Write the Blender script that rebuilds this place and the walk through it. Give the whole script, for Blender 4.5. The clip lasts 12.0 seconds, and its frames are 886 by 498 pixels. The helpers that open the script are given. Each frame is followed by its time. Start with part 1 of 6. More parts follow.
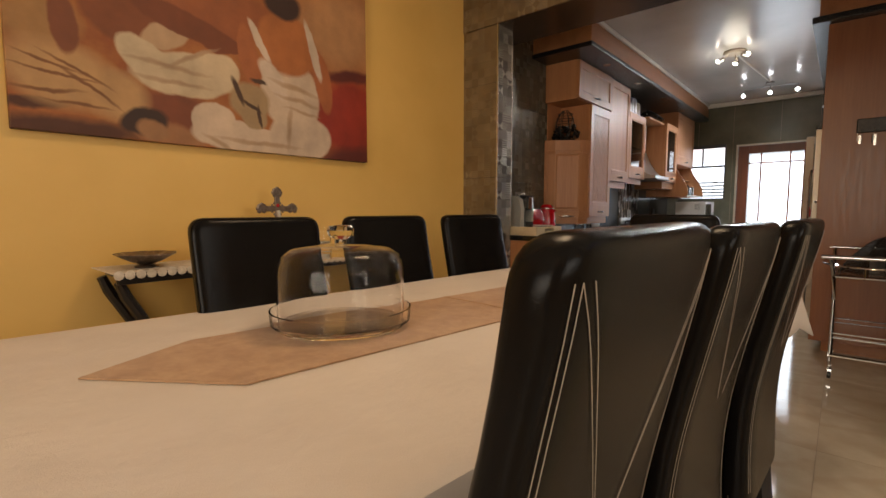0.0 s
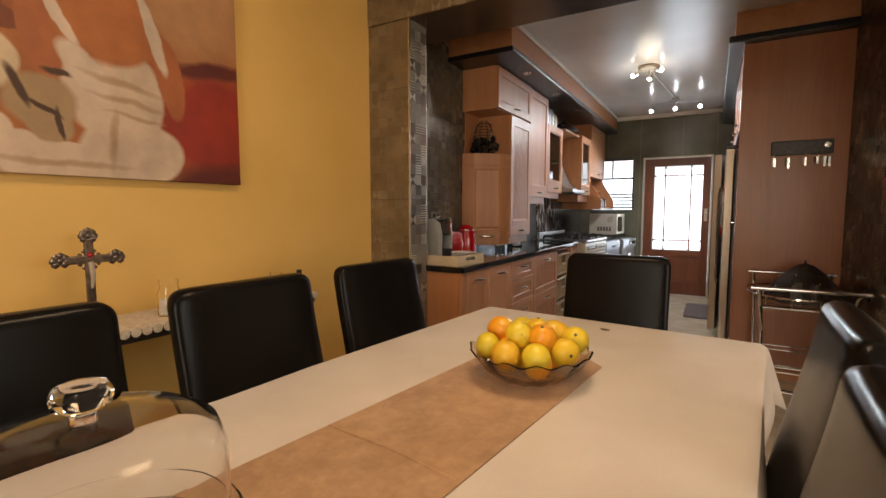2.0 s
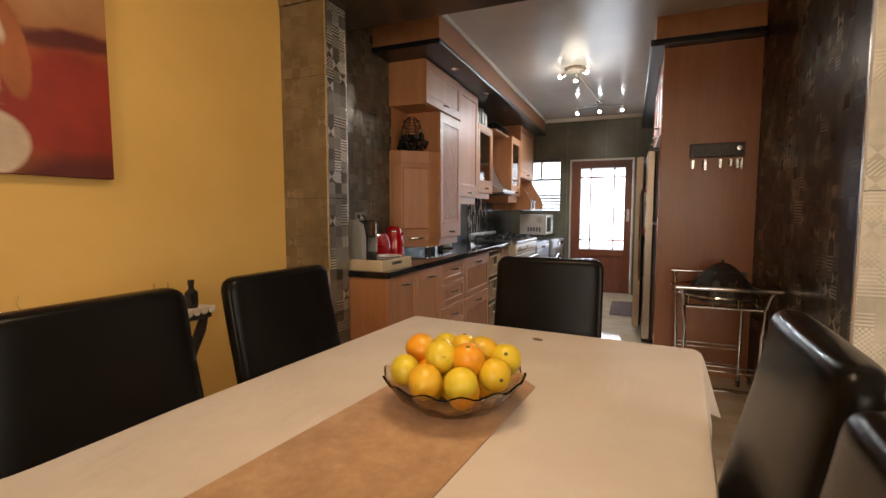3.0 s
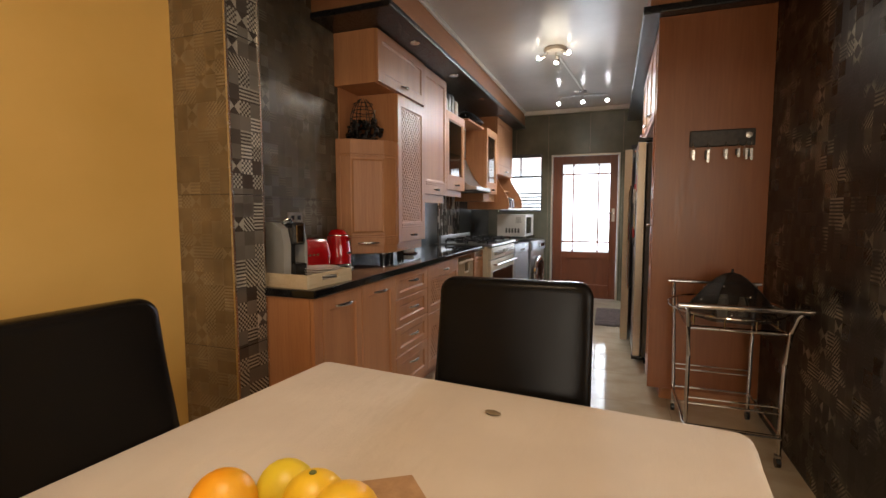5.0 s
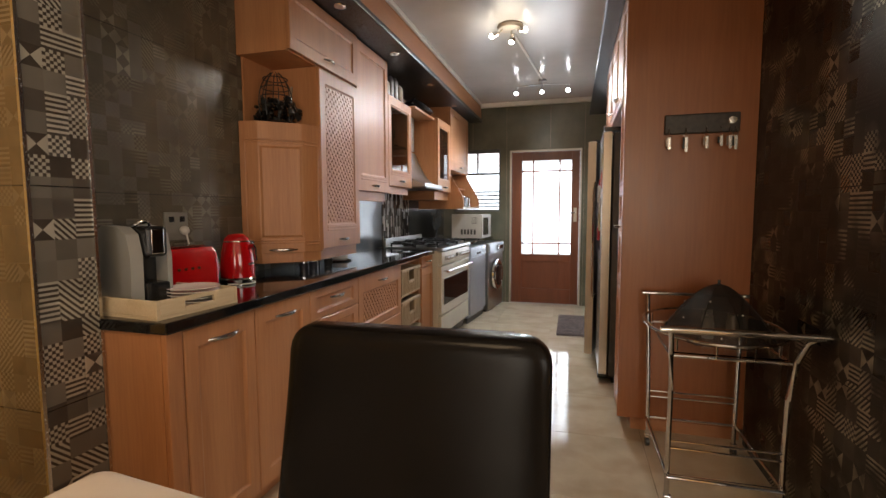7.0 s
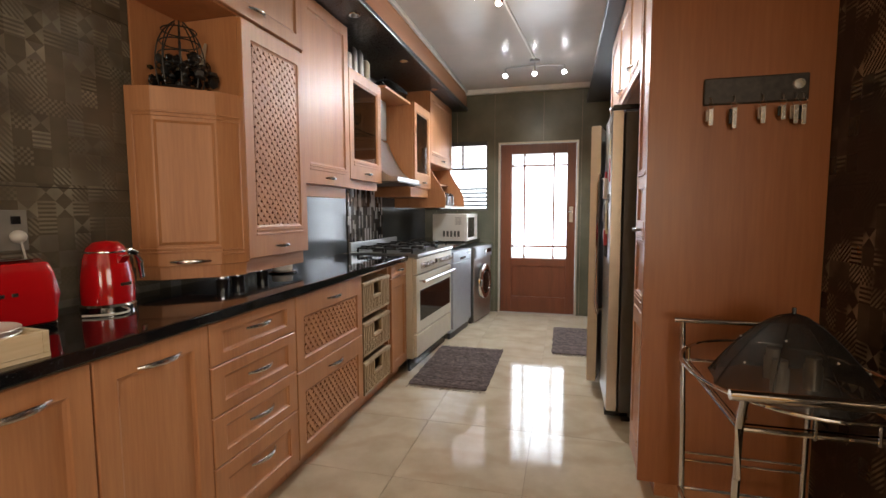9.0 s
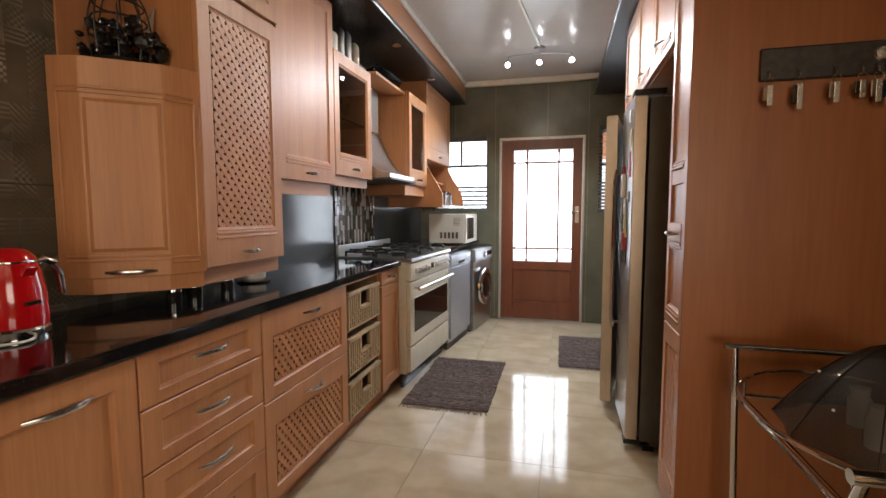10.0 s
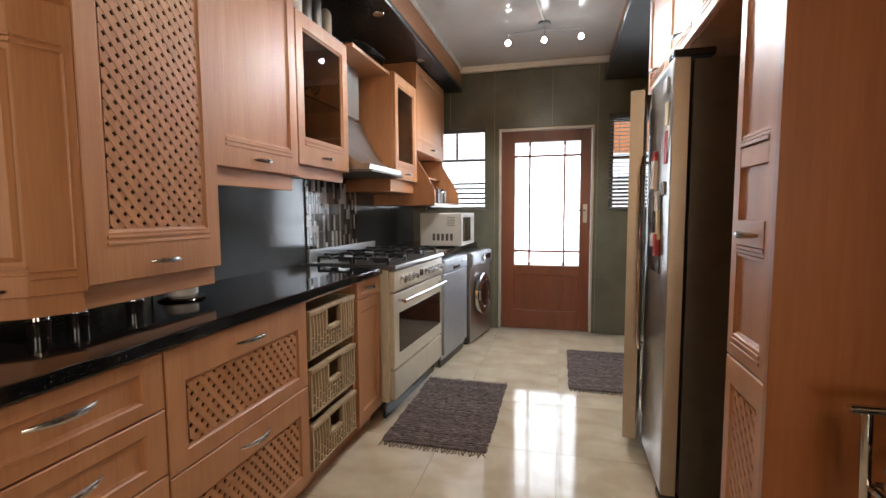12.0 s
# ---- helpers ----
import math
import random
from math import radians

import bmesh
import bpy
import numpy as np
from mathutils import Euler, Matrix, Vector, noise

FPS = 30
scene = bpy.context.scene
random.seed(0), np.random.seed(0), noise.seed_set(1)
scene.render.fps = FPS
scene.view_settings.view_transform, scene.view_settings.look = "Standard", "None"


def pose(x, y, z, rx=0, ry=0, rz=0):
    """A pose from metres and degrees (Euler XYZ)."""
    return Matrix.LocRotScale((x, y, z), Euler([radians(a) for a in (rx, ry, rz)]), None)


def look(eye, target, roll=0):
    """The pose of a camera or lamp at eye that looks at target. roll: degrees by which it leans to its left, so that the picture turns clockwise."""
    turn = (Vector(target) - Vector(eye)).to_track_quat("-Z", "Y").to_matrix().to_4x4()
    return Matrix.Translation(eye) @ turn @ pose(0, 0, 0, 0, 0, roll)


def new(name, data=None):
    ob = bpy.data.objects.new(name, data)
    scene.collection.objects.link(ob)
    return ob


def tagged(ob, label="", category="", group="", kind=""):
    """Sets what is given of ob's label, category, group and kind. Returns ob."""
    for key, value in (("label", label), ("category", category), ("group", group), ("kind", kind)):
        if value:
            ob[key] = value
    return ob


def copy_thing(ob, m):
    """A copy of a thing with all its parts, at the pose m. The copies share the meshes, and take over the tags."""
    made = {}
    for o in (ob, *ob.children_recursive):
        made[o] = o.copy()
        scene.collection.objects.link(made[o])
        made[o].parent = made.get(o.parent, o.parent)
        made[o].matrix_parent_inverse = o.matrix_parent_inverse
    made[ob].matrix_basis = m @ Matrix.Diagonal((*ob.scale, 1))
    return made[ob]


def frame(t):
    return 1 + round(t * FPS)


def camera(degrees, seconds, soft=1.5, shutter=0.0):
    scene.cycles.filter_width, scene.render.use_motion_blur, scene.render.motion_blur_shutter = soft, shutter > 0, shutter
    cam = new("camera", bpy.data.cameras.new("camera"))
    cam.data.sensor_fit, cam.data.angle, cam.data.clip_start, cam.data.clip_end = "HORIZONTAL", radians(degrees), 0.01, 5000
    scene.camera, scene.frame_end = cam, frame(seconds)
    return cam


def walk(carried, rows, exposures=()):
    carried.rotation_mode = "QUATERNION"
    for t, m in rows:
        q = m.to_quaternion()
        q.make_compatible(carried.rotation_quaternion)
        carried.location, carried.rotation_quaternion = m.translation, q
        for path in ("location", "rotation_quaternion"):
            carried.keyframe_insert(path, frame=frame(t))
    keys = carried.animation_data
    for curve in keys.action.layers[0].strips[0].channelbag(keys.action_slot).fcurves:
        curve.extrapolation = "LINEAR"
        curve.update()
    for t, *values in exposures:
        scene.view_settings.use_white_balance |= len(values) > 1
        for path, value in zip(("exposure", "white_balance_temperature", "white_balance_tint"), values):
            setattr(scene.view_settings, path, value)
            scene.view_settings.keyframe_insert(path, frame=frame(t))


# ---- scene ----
cam = camera(87.5, 12.0)
METRES, EYE, TILT, LEAN, TURN = 4.0, 0.97, 0.0, 0.0, -43.6
PATH = [
    (0, (0.404, 0.321, 1.092), (1.912, 1.623, 0.922), -0.0),
    (0.5, (0.532, 0.376, 1.156), (2.064, 1.652, 0.991), -0.1),
    (1, (0.643, 0.443, 1.201), (2.214, 1.671, 1.039), -0.1),
    (1.5, (0.762, 0.536, 1.238), (2.415, 1.649, 1.074), 0.1),
    (2, (0.849, 0.615, 1.253), (2.569, 1.621, 1.087), 0.0),
    (2.5, (0.944, 0.653, 1.252), (2.738, 1.523, 1.09), 0.0),
    (3, (1.049, 0.661, 1.249), (2.894, 1.414, 1.087), -0.0),
    (5, (1.661, 0.712, 1.251), (3.531, 1.402, 1.087), -0.1),
    (5.5, (1.818, 0.736, 1.243), (3.699, 1.394, 1.077), 0.0),
    (6, (1.941, 0.756, 1.229), (3.844, 1.35, 1.066), -0.1),
    (6.5, (2.093, 0.749, 1.235), (4.007, 1.303, 1.072), -0.1),
    (7, (2.233, 0.729, 1.246), (4.151, 1.274, 1.082), -0.2),
    (9, (2.899, 0.797, 1.238), (4.827, 1.303, 1.073), -0.2),
    (9.5, (3.074, 0.828, 1.232), (5.003, 1.329, 1.065), -0.1),
    (10, (3.232, 0.877, 1.238), (5.162, 1.374, 1.072), -0.1),
    (10.5, (3.35, 0.911, 1.223), (5.282, 1.404, 1.06), -0.1),
    (11, (3.463, 0.938, 1.223), (5.395, 1.428, 1.06), -0.2),
    (11.5, (3.596, 0.946, 1.209), (5.528, 1.437, 1.048), -0.3),
    (12, (3.735, 0.949, 1.218), (5.666, 1.443, 1.056), -0.3),
]
walk(cam, [(t, look(eye, target, roll)) for t, eye, target, roll in PATH], [(0.0, -0.32), (1.5, -0.04), (5.0, 0.0), (6.5, 0.1), (9.0, 0.38), (12.0, 0.33)])

# ---- world, lamps ----
world = bpy.data.worlds.new("world")
scene.world = world
world.use_nodes = True
wn = world.node_tree.nodes
sky = wn.new("ShaderNodeTexSky")
sky.sky_type, sky.sun_disc, sky.sun_elevation, sky.sun_rotation = "NISHITA", False, radians(54), radians(-56)
wn["Background"].inputs["Strength"].default_value = 0.12
world.node_tree.links.new(sky.outputs[0], wn["Background"].inputs["Color"])


def lamp(name, kind, place, target, power, colour, size=0.1, size_y=0.0, spot=60):
    d = bpy.data.lights.new(name, kind)
    d.energy, d.color = power, colour
    if kind == "AREA":
        d.size = size
        if size_y:
            d.shape, d.size_y = "RECTANGLE", size_y
    elif kind == "SPOT":
        d.shadow_soft_size, d.spot_size, d.spot_blend = size, radians(spot), 0.6
    elif kind == "SUN":
        d.angle = radians(0.5)
    else:
        d.shadow_soft_size = size
    ob = new(name, d)
    ob.matrix_world = look(place, target)
    return ob


WARM, NEUTRAL, COOL = (1.0, 0.70, 0.42), (1.0, 0.88, 0.74), (0.86, 0.93, 1.0)
lamp("sun", "SUN", (-6, 4, 10), (0, 0, 0), 3.0, (1.0, 0.95, 0.86))
lamp("dining_ceiling_lamp_light", "AREA", (1.7, 0.9, 2.62), (1.7, 0.9, 0), 19, WARM, 0.5)
lamp("dining_window_light", "AREA", (1.0, -2.55, 1.65), (3.4, 2.2, 1.75), 38, NEUTRAL, 1.9, 1.2)
lamp("dining_end_window_light", "AREA", (-2.06, 0.2, 1.45), (4, 0.8, 1.6), 61, (1.0, 0.84, 0.66), 1.9, 1.3)
lamp("back_door_daylight", "AREA", (8.62, 1.09, 1.28), (3, 1.1, 1.0), 10, COOL, 0.62, 1.2)
lamp("back_window_daylight", "AREA", (8.66, 1.95, 1.65), (5, 1.5, 1.0), 2.5, COOL, 0.5, 0.8)

# ---- materials ----


class Nodes:
    """A small builder of node materials."""

    def __init__(self, name):
        self.m = bpy.data.materials.new(name)
        self.m.use_nodes = True
        self.t = self.m.node_tree
        self.b = self.t.nodes["Principled BSDF"]
        self.out = self.t.nodes["Material Output"]

    def set(self, **kw):
        for k, v in kw.items():
            s = self.b.inputs[k.replace("_", " ")]
            if isinstance(v, (bpy.types.NodeSocket,)):
                self.t.links.new(v, s)
            else:
                s.default_value = v
        return self

    def node(self, kind, ins=(), operation="", data_type="", blend_type=""):
        n = self.t.nodes.new(kind)
        if operation:
            n.operation = operation
        if data_type:
            n.data_type = data_type
        if blend_type:
            n.blend_type = blend_type
        for i, v in enumerate(ins):
            if v is None:
                continue
            if isinstance(v, bpy.types.NodeSocket):
                self.t.links.new(v, n.inputs[i])
            else:
                n.inputs[i].default_value = v
        return n

    def math(self, op, *a):
        return self.node("ShaderNodeMath", a, operation=op).outputs[0]

    def mix(self, f, a, b):
        n = self.t.nodes.new("ShaderNodeMix")
        n.data_type = "RGBA"
        for i, v in ((0, f), (6, a), (7, b)):
            if isinstance(v, bpy.types.NodeSocket):
                self.t.links.new(v, n.inputs[i])
            else:
                n.inputs[i].default_value = v if i == 0 else (*v[:3], 1)
        return n.outputs[2]

    def coords(self, scale=(1, 1, 1), kind="Object"):
        c = self.node("ShaderNodeTexCoord").outputs[kind]
        n = self.node("ShaderNodeMapping", (c,))
        n.inputs["Scale"].default_value = scale
        return n.outputs[0]

    def place(self):
        return self.node("ShaderNodeNewGeometry").outputs["Position"]

    def noise(self, vec, scale, detail=4.0, rough=0.55):
        n = self.node("ShaderNodeTexNoise", (vec,))
        n.inputs["Scale"].default_value, n.inputs["Detail"].default_value, n.inputs["Roughness"].default_value = scale, detail, rough
        return n.outputs["Fac"]

    def ramp(self, f, lo, hi):
        n = self.node("ShaderNodeMapRange", (f, lo, hi, 0.0, 1.0))
        return n.outputs[0]

    def bump(self, h, strength=0.2, dist=0.002):
        n = self.node("ShaderNodeBump")
        n.inputs["Strength"].default_value, n.inputs["Distance"].default_value = strength, dist
        self.t.links.new(h, n.inputs["Height"])
        self.t.links.new(n.outputs[0], self.b.inputs["Normal"])
        return self


def plain(name, col, rough=0.5, metal=0.0, vary=0.12, scale=14.0, bump=0.0, **kw):
    n = Nodes(name)
    f = n.ramp(n.noise(n.place(), scale), 0.3, 0.7)
    fine = n.noise(n.place(), scale * 12, 2)
    c = n.mix(f, [v * (1 - vary) for v in col], [min(1, v * (1 + vary)) for v in col])
    r = n.math("ADD", n.math("MULTIPLY", fine, rough * 0.3), rough * 0.85)
    n.set(Base_Color=c, Roughness=r, Metallic=metal, **kw)
    if bump:
        n.bump(fine, bump)
    return n.m


def wood(name, a, b, rough=0.42, along="z", grain=1.0, coat=0.08):
    """Straight-grained veneer; along: the axis of the grain in the world."""
    n = Nodes(name)
    s = {"z": (1, 1, 0.06), "x": (0.06, 1, 1), "y": (1, 0.06, 1)}[along]
    m = n.node("ShaderNodeMapping", (n.place(),))
    m.inputs["Scale"].default_value = s
    rnd = n.node("ShaderNodeObjectInfo").outputs["Random"]
    shift = n.node("ShaderNodeVectorMath", (m.outputs[0], None), operation="ADD")
    n.t.links.new(n.math("MULTIPLY", rnd, 9.0), shift.inputs[1])
    v = shift.outputs[0]
    wide = n.ramp(n.noise(v, 9 * grain, 3), 0.3, 0.72)
    fine = n.ramp(n.noise(v, 120 * grain, 3), 0.35, 0.7)
    f = n.math("ADD", n.math("MULTIPLY", wide, 0.65), n.math("MULTIPLY", fine, 0.35))
    c = n.mix(f, a, b)
    tone = n.mix(rnd, [x * 0.94 for x in (1, 1, 1)], (1, 1, 1))
    mul = n.node("ShaderNodeMix", data_type="RGBA", blend_type="MULTIPLY")
    mul.inputs[0].default_value = 1.0
    n.t.links.new(c, mul.inputs[6])
    n.t.links.new(tone, mul.inputs[7])
    n.set(Base_Color=mul.outputs[2], Roughness=n.math("ADD", n.math("MULTIPLY", fine, 0.12), rough), Coat_Weight=coat, Coat_Roughness=0.25)
    n.bump(fine, 0.05)
    return n.m


def pattern_tile(name, base, light, contrast, axes="xz", cell=0.055, rough=0.25, sheen=0.0, big=0.33, start=(0.0, 0.0), patchy=0.7, relief=0.25, gloss=0.5, band=(0.38, 0.66)):
    """Glazed tiles whose relief is a patchwork of small squares: plain, striped, chequered, bow ties."""
    n = Nodes(name)
    sep = n.node("ShaderNodeSeparateXYZ", (n.place(),))
    o = {"x": 0, "y": 1, "z": 2}
    u, v = (n.math("DIVIDE", n.math("SUBTRACT", sep.outputs[o[a]], st), cell) for a, st in zip(axes, start))
    fu, fv = n.math("FLOOR", u), n.math("FLOOR", v)
    lu, lv = n.math("FRACT", u), n.math("FRACT", v)
    cid = n.node("ShaderNodeCombineXYZ", (fu, fv, 3.0)).outputs[0]
    wnz = n.node("ShaderNodeTexWhiteNoise", (cid,))
    r1 = wnz.outputs["Value"]
    sc = n.node("ShaderNodeSeparateColor", (wnz.outputs["Color"],))
    r2, r3 = sc.outputs[0], sc.outputs[2]
    stripe = n.math("GREATER_THAN", n.math("FRACT", n.math("MULTIPLY", lv, 4.0)), 0.5)
    diag = n.math("GREATER_THAN", n.math("FRACT", n.math("MULTIPLY", n.math("ADD", lu, lv), 3.0)), 0.5)
    cu = n.math("GREATER_THAN", n.math("FRACT", n.math("MULTIPLY", lu, 3.0)), 0.5)
    cv = n.math("GREATER_THAN", n.math("FRACT", n.math("MULTIPLY", lv, 3.0)), 0.5)
    chk = n.math("ABSOLUTE", n.math("SUBTRACT", cu, cv))
    bow = n.math("GREATER_THAN", n.math("ABSOLUTE", n.math("SUBTRACT", lu, 0.5)), n.math("ABSOLUTE", n.math("SUBTRACT", lv, 0.5)))

    def pick(lo, hi, f):
        w = n.math("MULTIPLY", n.math("GREATER_THAN", r1, lo), n.math("LESS_THAN", r1, hi))
        return n.math("MULTIPLY", w, f)

    pat = n.math("ADD", n.math("ADD", pick(0.40, 0.55, stripe), pick(0.55, 0.70, diag)), n.math("ADD", pick(0.70, 0.84, chk), pick(0.84, 1.0, bow)))
    flat = n.math("MULTIPLY", n.math("LESS_THAN", r1, 0.40), n.math("MULTIPLY", r2, 0.7))
    patch = n.ramp(n.noise(n.place(), 4.0, 3), *band)
    f = n.math("MULTIPLY", n.math("ADD", pat, flat), n.math("ADD", n.math("MULTIPLY", patch, patchy), 1.0 - patchy))
    f = n.math("MULTIPLY", f, contrast)
    cloud = n.ramp(n.noise(n.place(), 6.0, 5), 0.3, 0.7)
    ground = n.mix(cloud, [c * 0.72 for c in base], [c * 1.25 for c in base])
    c = n.mix(f, ground, light)
    edge = n.math("LESS_THAN", n.math("FRACT", n.math("DIVIDE", sep.outputs[2], big * 2)), 0.006)
    c = n.mix(edge, c, [x * 0.35 for x in base])
    n.set(Base_Color=c, Roughness=n.math("ADD", rough, n.math("MULTIPLY", r3, 0.12)), Metallic=n.math("MULTIPLY", f, sheen), Specular_IOR_Level=gloss)
    n.bump(n.math("SUBTRACT", n.math("ADD", pat, r2), n.math("MULTIPLY", edge, 2.0)), relief, 0.0015)
    return n.m


def marble(name):
    n = Nodes(name)
    v = n.node("ShaderNodeVectorMath", (n.place(), None), operation="ADD")
    rnd = n.node("ShaderNodeObjectInfo").outputs["Random"]
    n.t.links.new(n.math("MULTIPLY", rnd, 40.0), v.inputs[1])
    w = n.node("ShaderNodeTexWave", (v.outputs[0],))
    w.inputs["Scale"].default_value, w.inputs["Distortion"].default_value, w.inputs["Detail"].default_value = 1.1, 9.0, 4.0
    w.inputs["Detail Scale"].default_value = 1.4
    vein = n.ramp(w.outputs["Fac"], 0.72, 1.0)
    cloud = n.ramp(n.noise(v.outputs[0], 5, 6), 0.3, 0.7)
    c = n.mix(cloud, (0.46, 0.375, 0.265), (0.585, 0.49, 0.36))
    c = n.mix(n.math("MULTIPLY", vein, 0.24), c, (0.38, 0.27, 0.17))
    n.set(Base_Color=c, Roughness=n.math("ADD", n.math("MULTIPLY", cloud, 0.04), 0.07), Coat_Weight=0.3, Coat_Roughness=0.05)
    return n.m


def leather(name):
    n = Nodes(name)
    v = n.node("ShaderNodeTexVoronoi", (n.coords(),))
    v.inputs["Scale"].default_value = 900
    big = n.noise(n.coords(), 6, 3)
    c = n.mix(big, (0.004, 0.0036, 0.0033), (0.008, 0.0066, 0.006))
    n.set(Base_Color=c, Roughness=n.math("ADD", n.math("MULTIPLY", big, 0.10), 0.16), Specular_IOR_Level=0.10)
    n.bump(n.math("ADD", v.outputs["Distance"], n.math("MULTIPLY", big, 4.0)), 0.10, 0.001)
    return n.m


def granite(name):
    n = Nodes(name)
    f = n.ramp(n.noise(n.place(), 260, 2), 0.62, 0.75)
    c = n.mix(f, (0.006, 0.006, 0.007), (0.06, 0.06, 0.065))
    n.set(Base_Color=c, Roughness=0.07, Specular_IOR_Level=0.6)
    return n.m


def plaster(name, a, b):
    n = Nodes(name)
    f = n.ramp(n.noise(n.place(), 1.6, 6), 0.3, 0.7)
    fine = n.noise(n.place(), 70, 4)
    n.set(Base_Color=n.mix(f, a, b), Roughness=0.5)
    n.bump(fine, 0.08)
    return n.m


def cloth(name, a, b, weave=700, soft=3.0):
    n = Nodes(name)
    f = n.ramp(n.noise(n.coords(), soft, 5), 0.3, 0.7)
    w = n.node("ShaderNodeTexWave", (n.coords(),))
    w.inputs["Scale"].default_value = weave / 6
    fine = n.noise(n.coords((1, 1, 1)), weave, 2)
    wr = n.noise(n.coords((1.0, 3.0, 1)), 4, 4)
    n.set(Base_Color=n.mix(f, a, b), Roughness=0.85)
    n.bump(n.math("ADD", n.math("MULTIPLY", fine, 0.3), n.math("MULTIPLY", wr, 3.0)), 0.5, 0.006)
    return n.m


def suede(name):
    n = Nodes(name)
    f = n.ramp(n.noise(n.coords(), 9, 8, 0.7), 0.38, 0.62)
    d = n.ramp(n.noise(n.coords(), 34, 6, 0.7), 0.4, 0.65)
    c = n.mix(n.math("MULTIPLY", n.math("ADD", f, d), 0.5), (0.33, 0.18, 0.085), (0.50, 0.31, 0.16))
    n.set(Base_Color=c, Roughness=0.7, Sheen_Weight=0.25)
    n.bump(n.noise(n.coords(), 500, 2), 0.2)
    return n.m


def glass(name, tint=(1, 1, 1), rough=0.0, ior=1.45):
    n = Nodes(name)
    n.set(Base_Color=(*tint, 1), Roughness=rough, IOR=ior, Transmission_Weight=1.0)
    return n.m


def emit(name, col, power):
    n = Nodes(name)
    n.set(Base_Color=(0, 0, 0, 1), Emission_Color=(*col, 1), Emission_Strength=power)
    return n.m


BEECH = wood("beech_veneer", (0.385, 0.158, 0.064), (0.555, 0.265, 0.118))
BEECH_X = wood("beech_veneer_across", (0.385, 0.158, 0.064), (0.555, 0.265, 0.118), along="x")
# Beech of the near panel, coloured darker and redder for its dim light.
BEECH_SHADED = wood("shaded_beech_panel", (0.25, 0.083, 0.026), (0.36, 0.136, 0.046), rough=0.32, grain=0.6)
BLACK_BAND = plain("black_lacquer", (0.010, 0.010, 0.011), 0.28)
MAHOGANY = wood("mahogany", (0.12, 0.03, 0.012), (0.22, 0.062, 0.024), rough=0.3)
GRANITE = granite("black_granite")
MARBLE = marble("cream_marble_tile")
GROUT = plain("floor_grout", (0.28, 0.22, 0.16), 0.8)
YELLOW = plaster("yellow_plaster", (0.64, 0.40, 0.105), (0.73, 0.475, 0.145))
WHITE = plain("white_paint", (0.78, 0.77, 0.74), 0.5, vary=0.04)
CEIL = plain("gloss_ceiling_paint", (0.56, 0.53, 0.50), 0.22, vary=0.05, scale=3, Specular_IOR_Level=0.20)
# Darker copy of the dark wall tile; shade and window glints are coloured in.
TILE_SHADED = pattern_tile("shaded_patterned_tile", (0.017, 0.012, 0.009), (0.46, 0.42, 0.32), 0.85, "xz", 0.062, rough=0.26, sheen=0.9, patchy=0.97, relief=0.5, gloss=0.2, band=(0.50, 0.64))
# Same tile as the right wall, base lightened for the light falling here.
TILE_KITCHEN_LIT = pattern_tile("lit_brown_olive_tile", (0.088, 0.073, 0.050), (0.36, 0.33, 0.25), 0.68, "xz", 0.058, rough=0.2, sheen=0.3, patchy=0.92, band=(0.44, 0.66))
# Same wall tile; the bronze tone is the yellow wall's reflection, coloured in.
TILE_TAN_REFLECT = pattern_tile("yellow_reflection_tile", (0.150, 0.100, 0.048), (0.36, 0.29, 0.19), 0.5, "yz", rough=0.2, sheen=0.2, start=(2.208, 0.0))
# Pale copy of the wall tile, with window glare put into its colours.
TILE_WINDOW_LIT = pattern_tile("window_lit_patterned_tile", (0.46, 0.42, 0.34), (0.74, 0.71, 0.62), 0.8, "yz", rough=0.2)
TILE_BORDER = pattern_tile("border_patterned_tile", (0.050, 0.040, 0.033), (0.50, 0.47, 0.40), 1.0, "xz", 0.0613, rough=0.18, sheen=0.4, start=(3.170, 0.0), patchy=0.15)
TILE_BROWN = plain("brown_glazed_tile", (0.055, 0.034, 0.022), 0.2, vary=0.25, scale=5)
OLIVE = plain("olive_glazed_tile", (0.120, 0.118, 0.082), 0.22, vary=0.22, scale=3)
LEATHER = leather("black_leather")
THREAD = plain("pale_thread", (0.30, 0.25, 0.20), 0.8)
DARKWOOD = plain("black_stained_wood", (0.014, 0.011, 0.010), 0.32)
CLOTH = cloth("cream_tablecloth", (0.60, 0.53, 0.47), (0.69, 0.62, 0.55))
RUNNER = suede("tan_runner")
CHROME = plain("chrome", (0.62, 0.62, 0.63), 0.09, 1.0, vary=0.03)
NICKEL = plain("satin_nickel", (0.62, 0.60, 0.57), 0.26, 1.0, vary=0.05)
STEEL = plain("brushed_steel", (0.45, 0.45, 0.45), 0.3, 1.0, vary=0.07)
STEEL_BLUE = plain("silver_paint", (0.42, 0.45, 0.50), 0.35, 0.5, vary=0.05)
CHAMPAGNE = plain("champagne_metal", (0.52, 0.45, 0.36), 0.35, 0.6, vary=0.05)
GREY_SIDE = plain("grey_enamel", (0.085, 0.080, 0.072), 0.42)
CREAM = plain("cream_enamel", (0.66, 0.60, 0.48), 0.25, vary=0.03)
RED = plain("red_enamel", (0.42, 0.005, 0.008), 0.12, vary=0.05, Coat_Weight=0.5)
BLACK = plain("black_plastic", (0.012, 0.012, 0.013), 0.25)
IRON = plain("cast_iron", (0.012, 0.012, 0.012), 0.5)
SMOKED = plain("smoked_glass", (0.012, 0.010, 0.009), 0.05)
GREY_GLASS = plain("grey_splashback_glass", (0.085, 0.095, 0.105), 0.12, vary=0.1, scale=4)
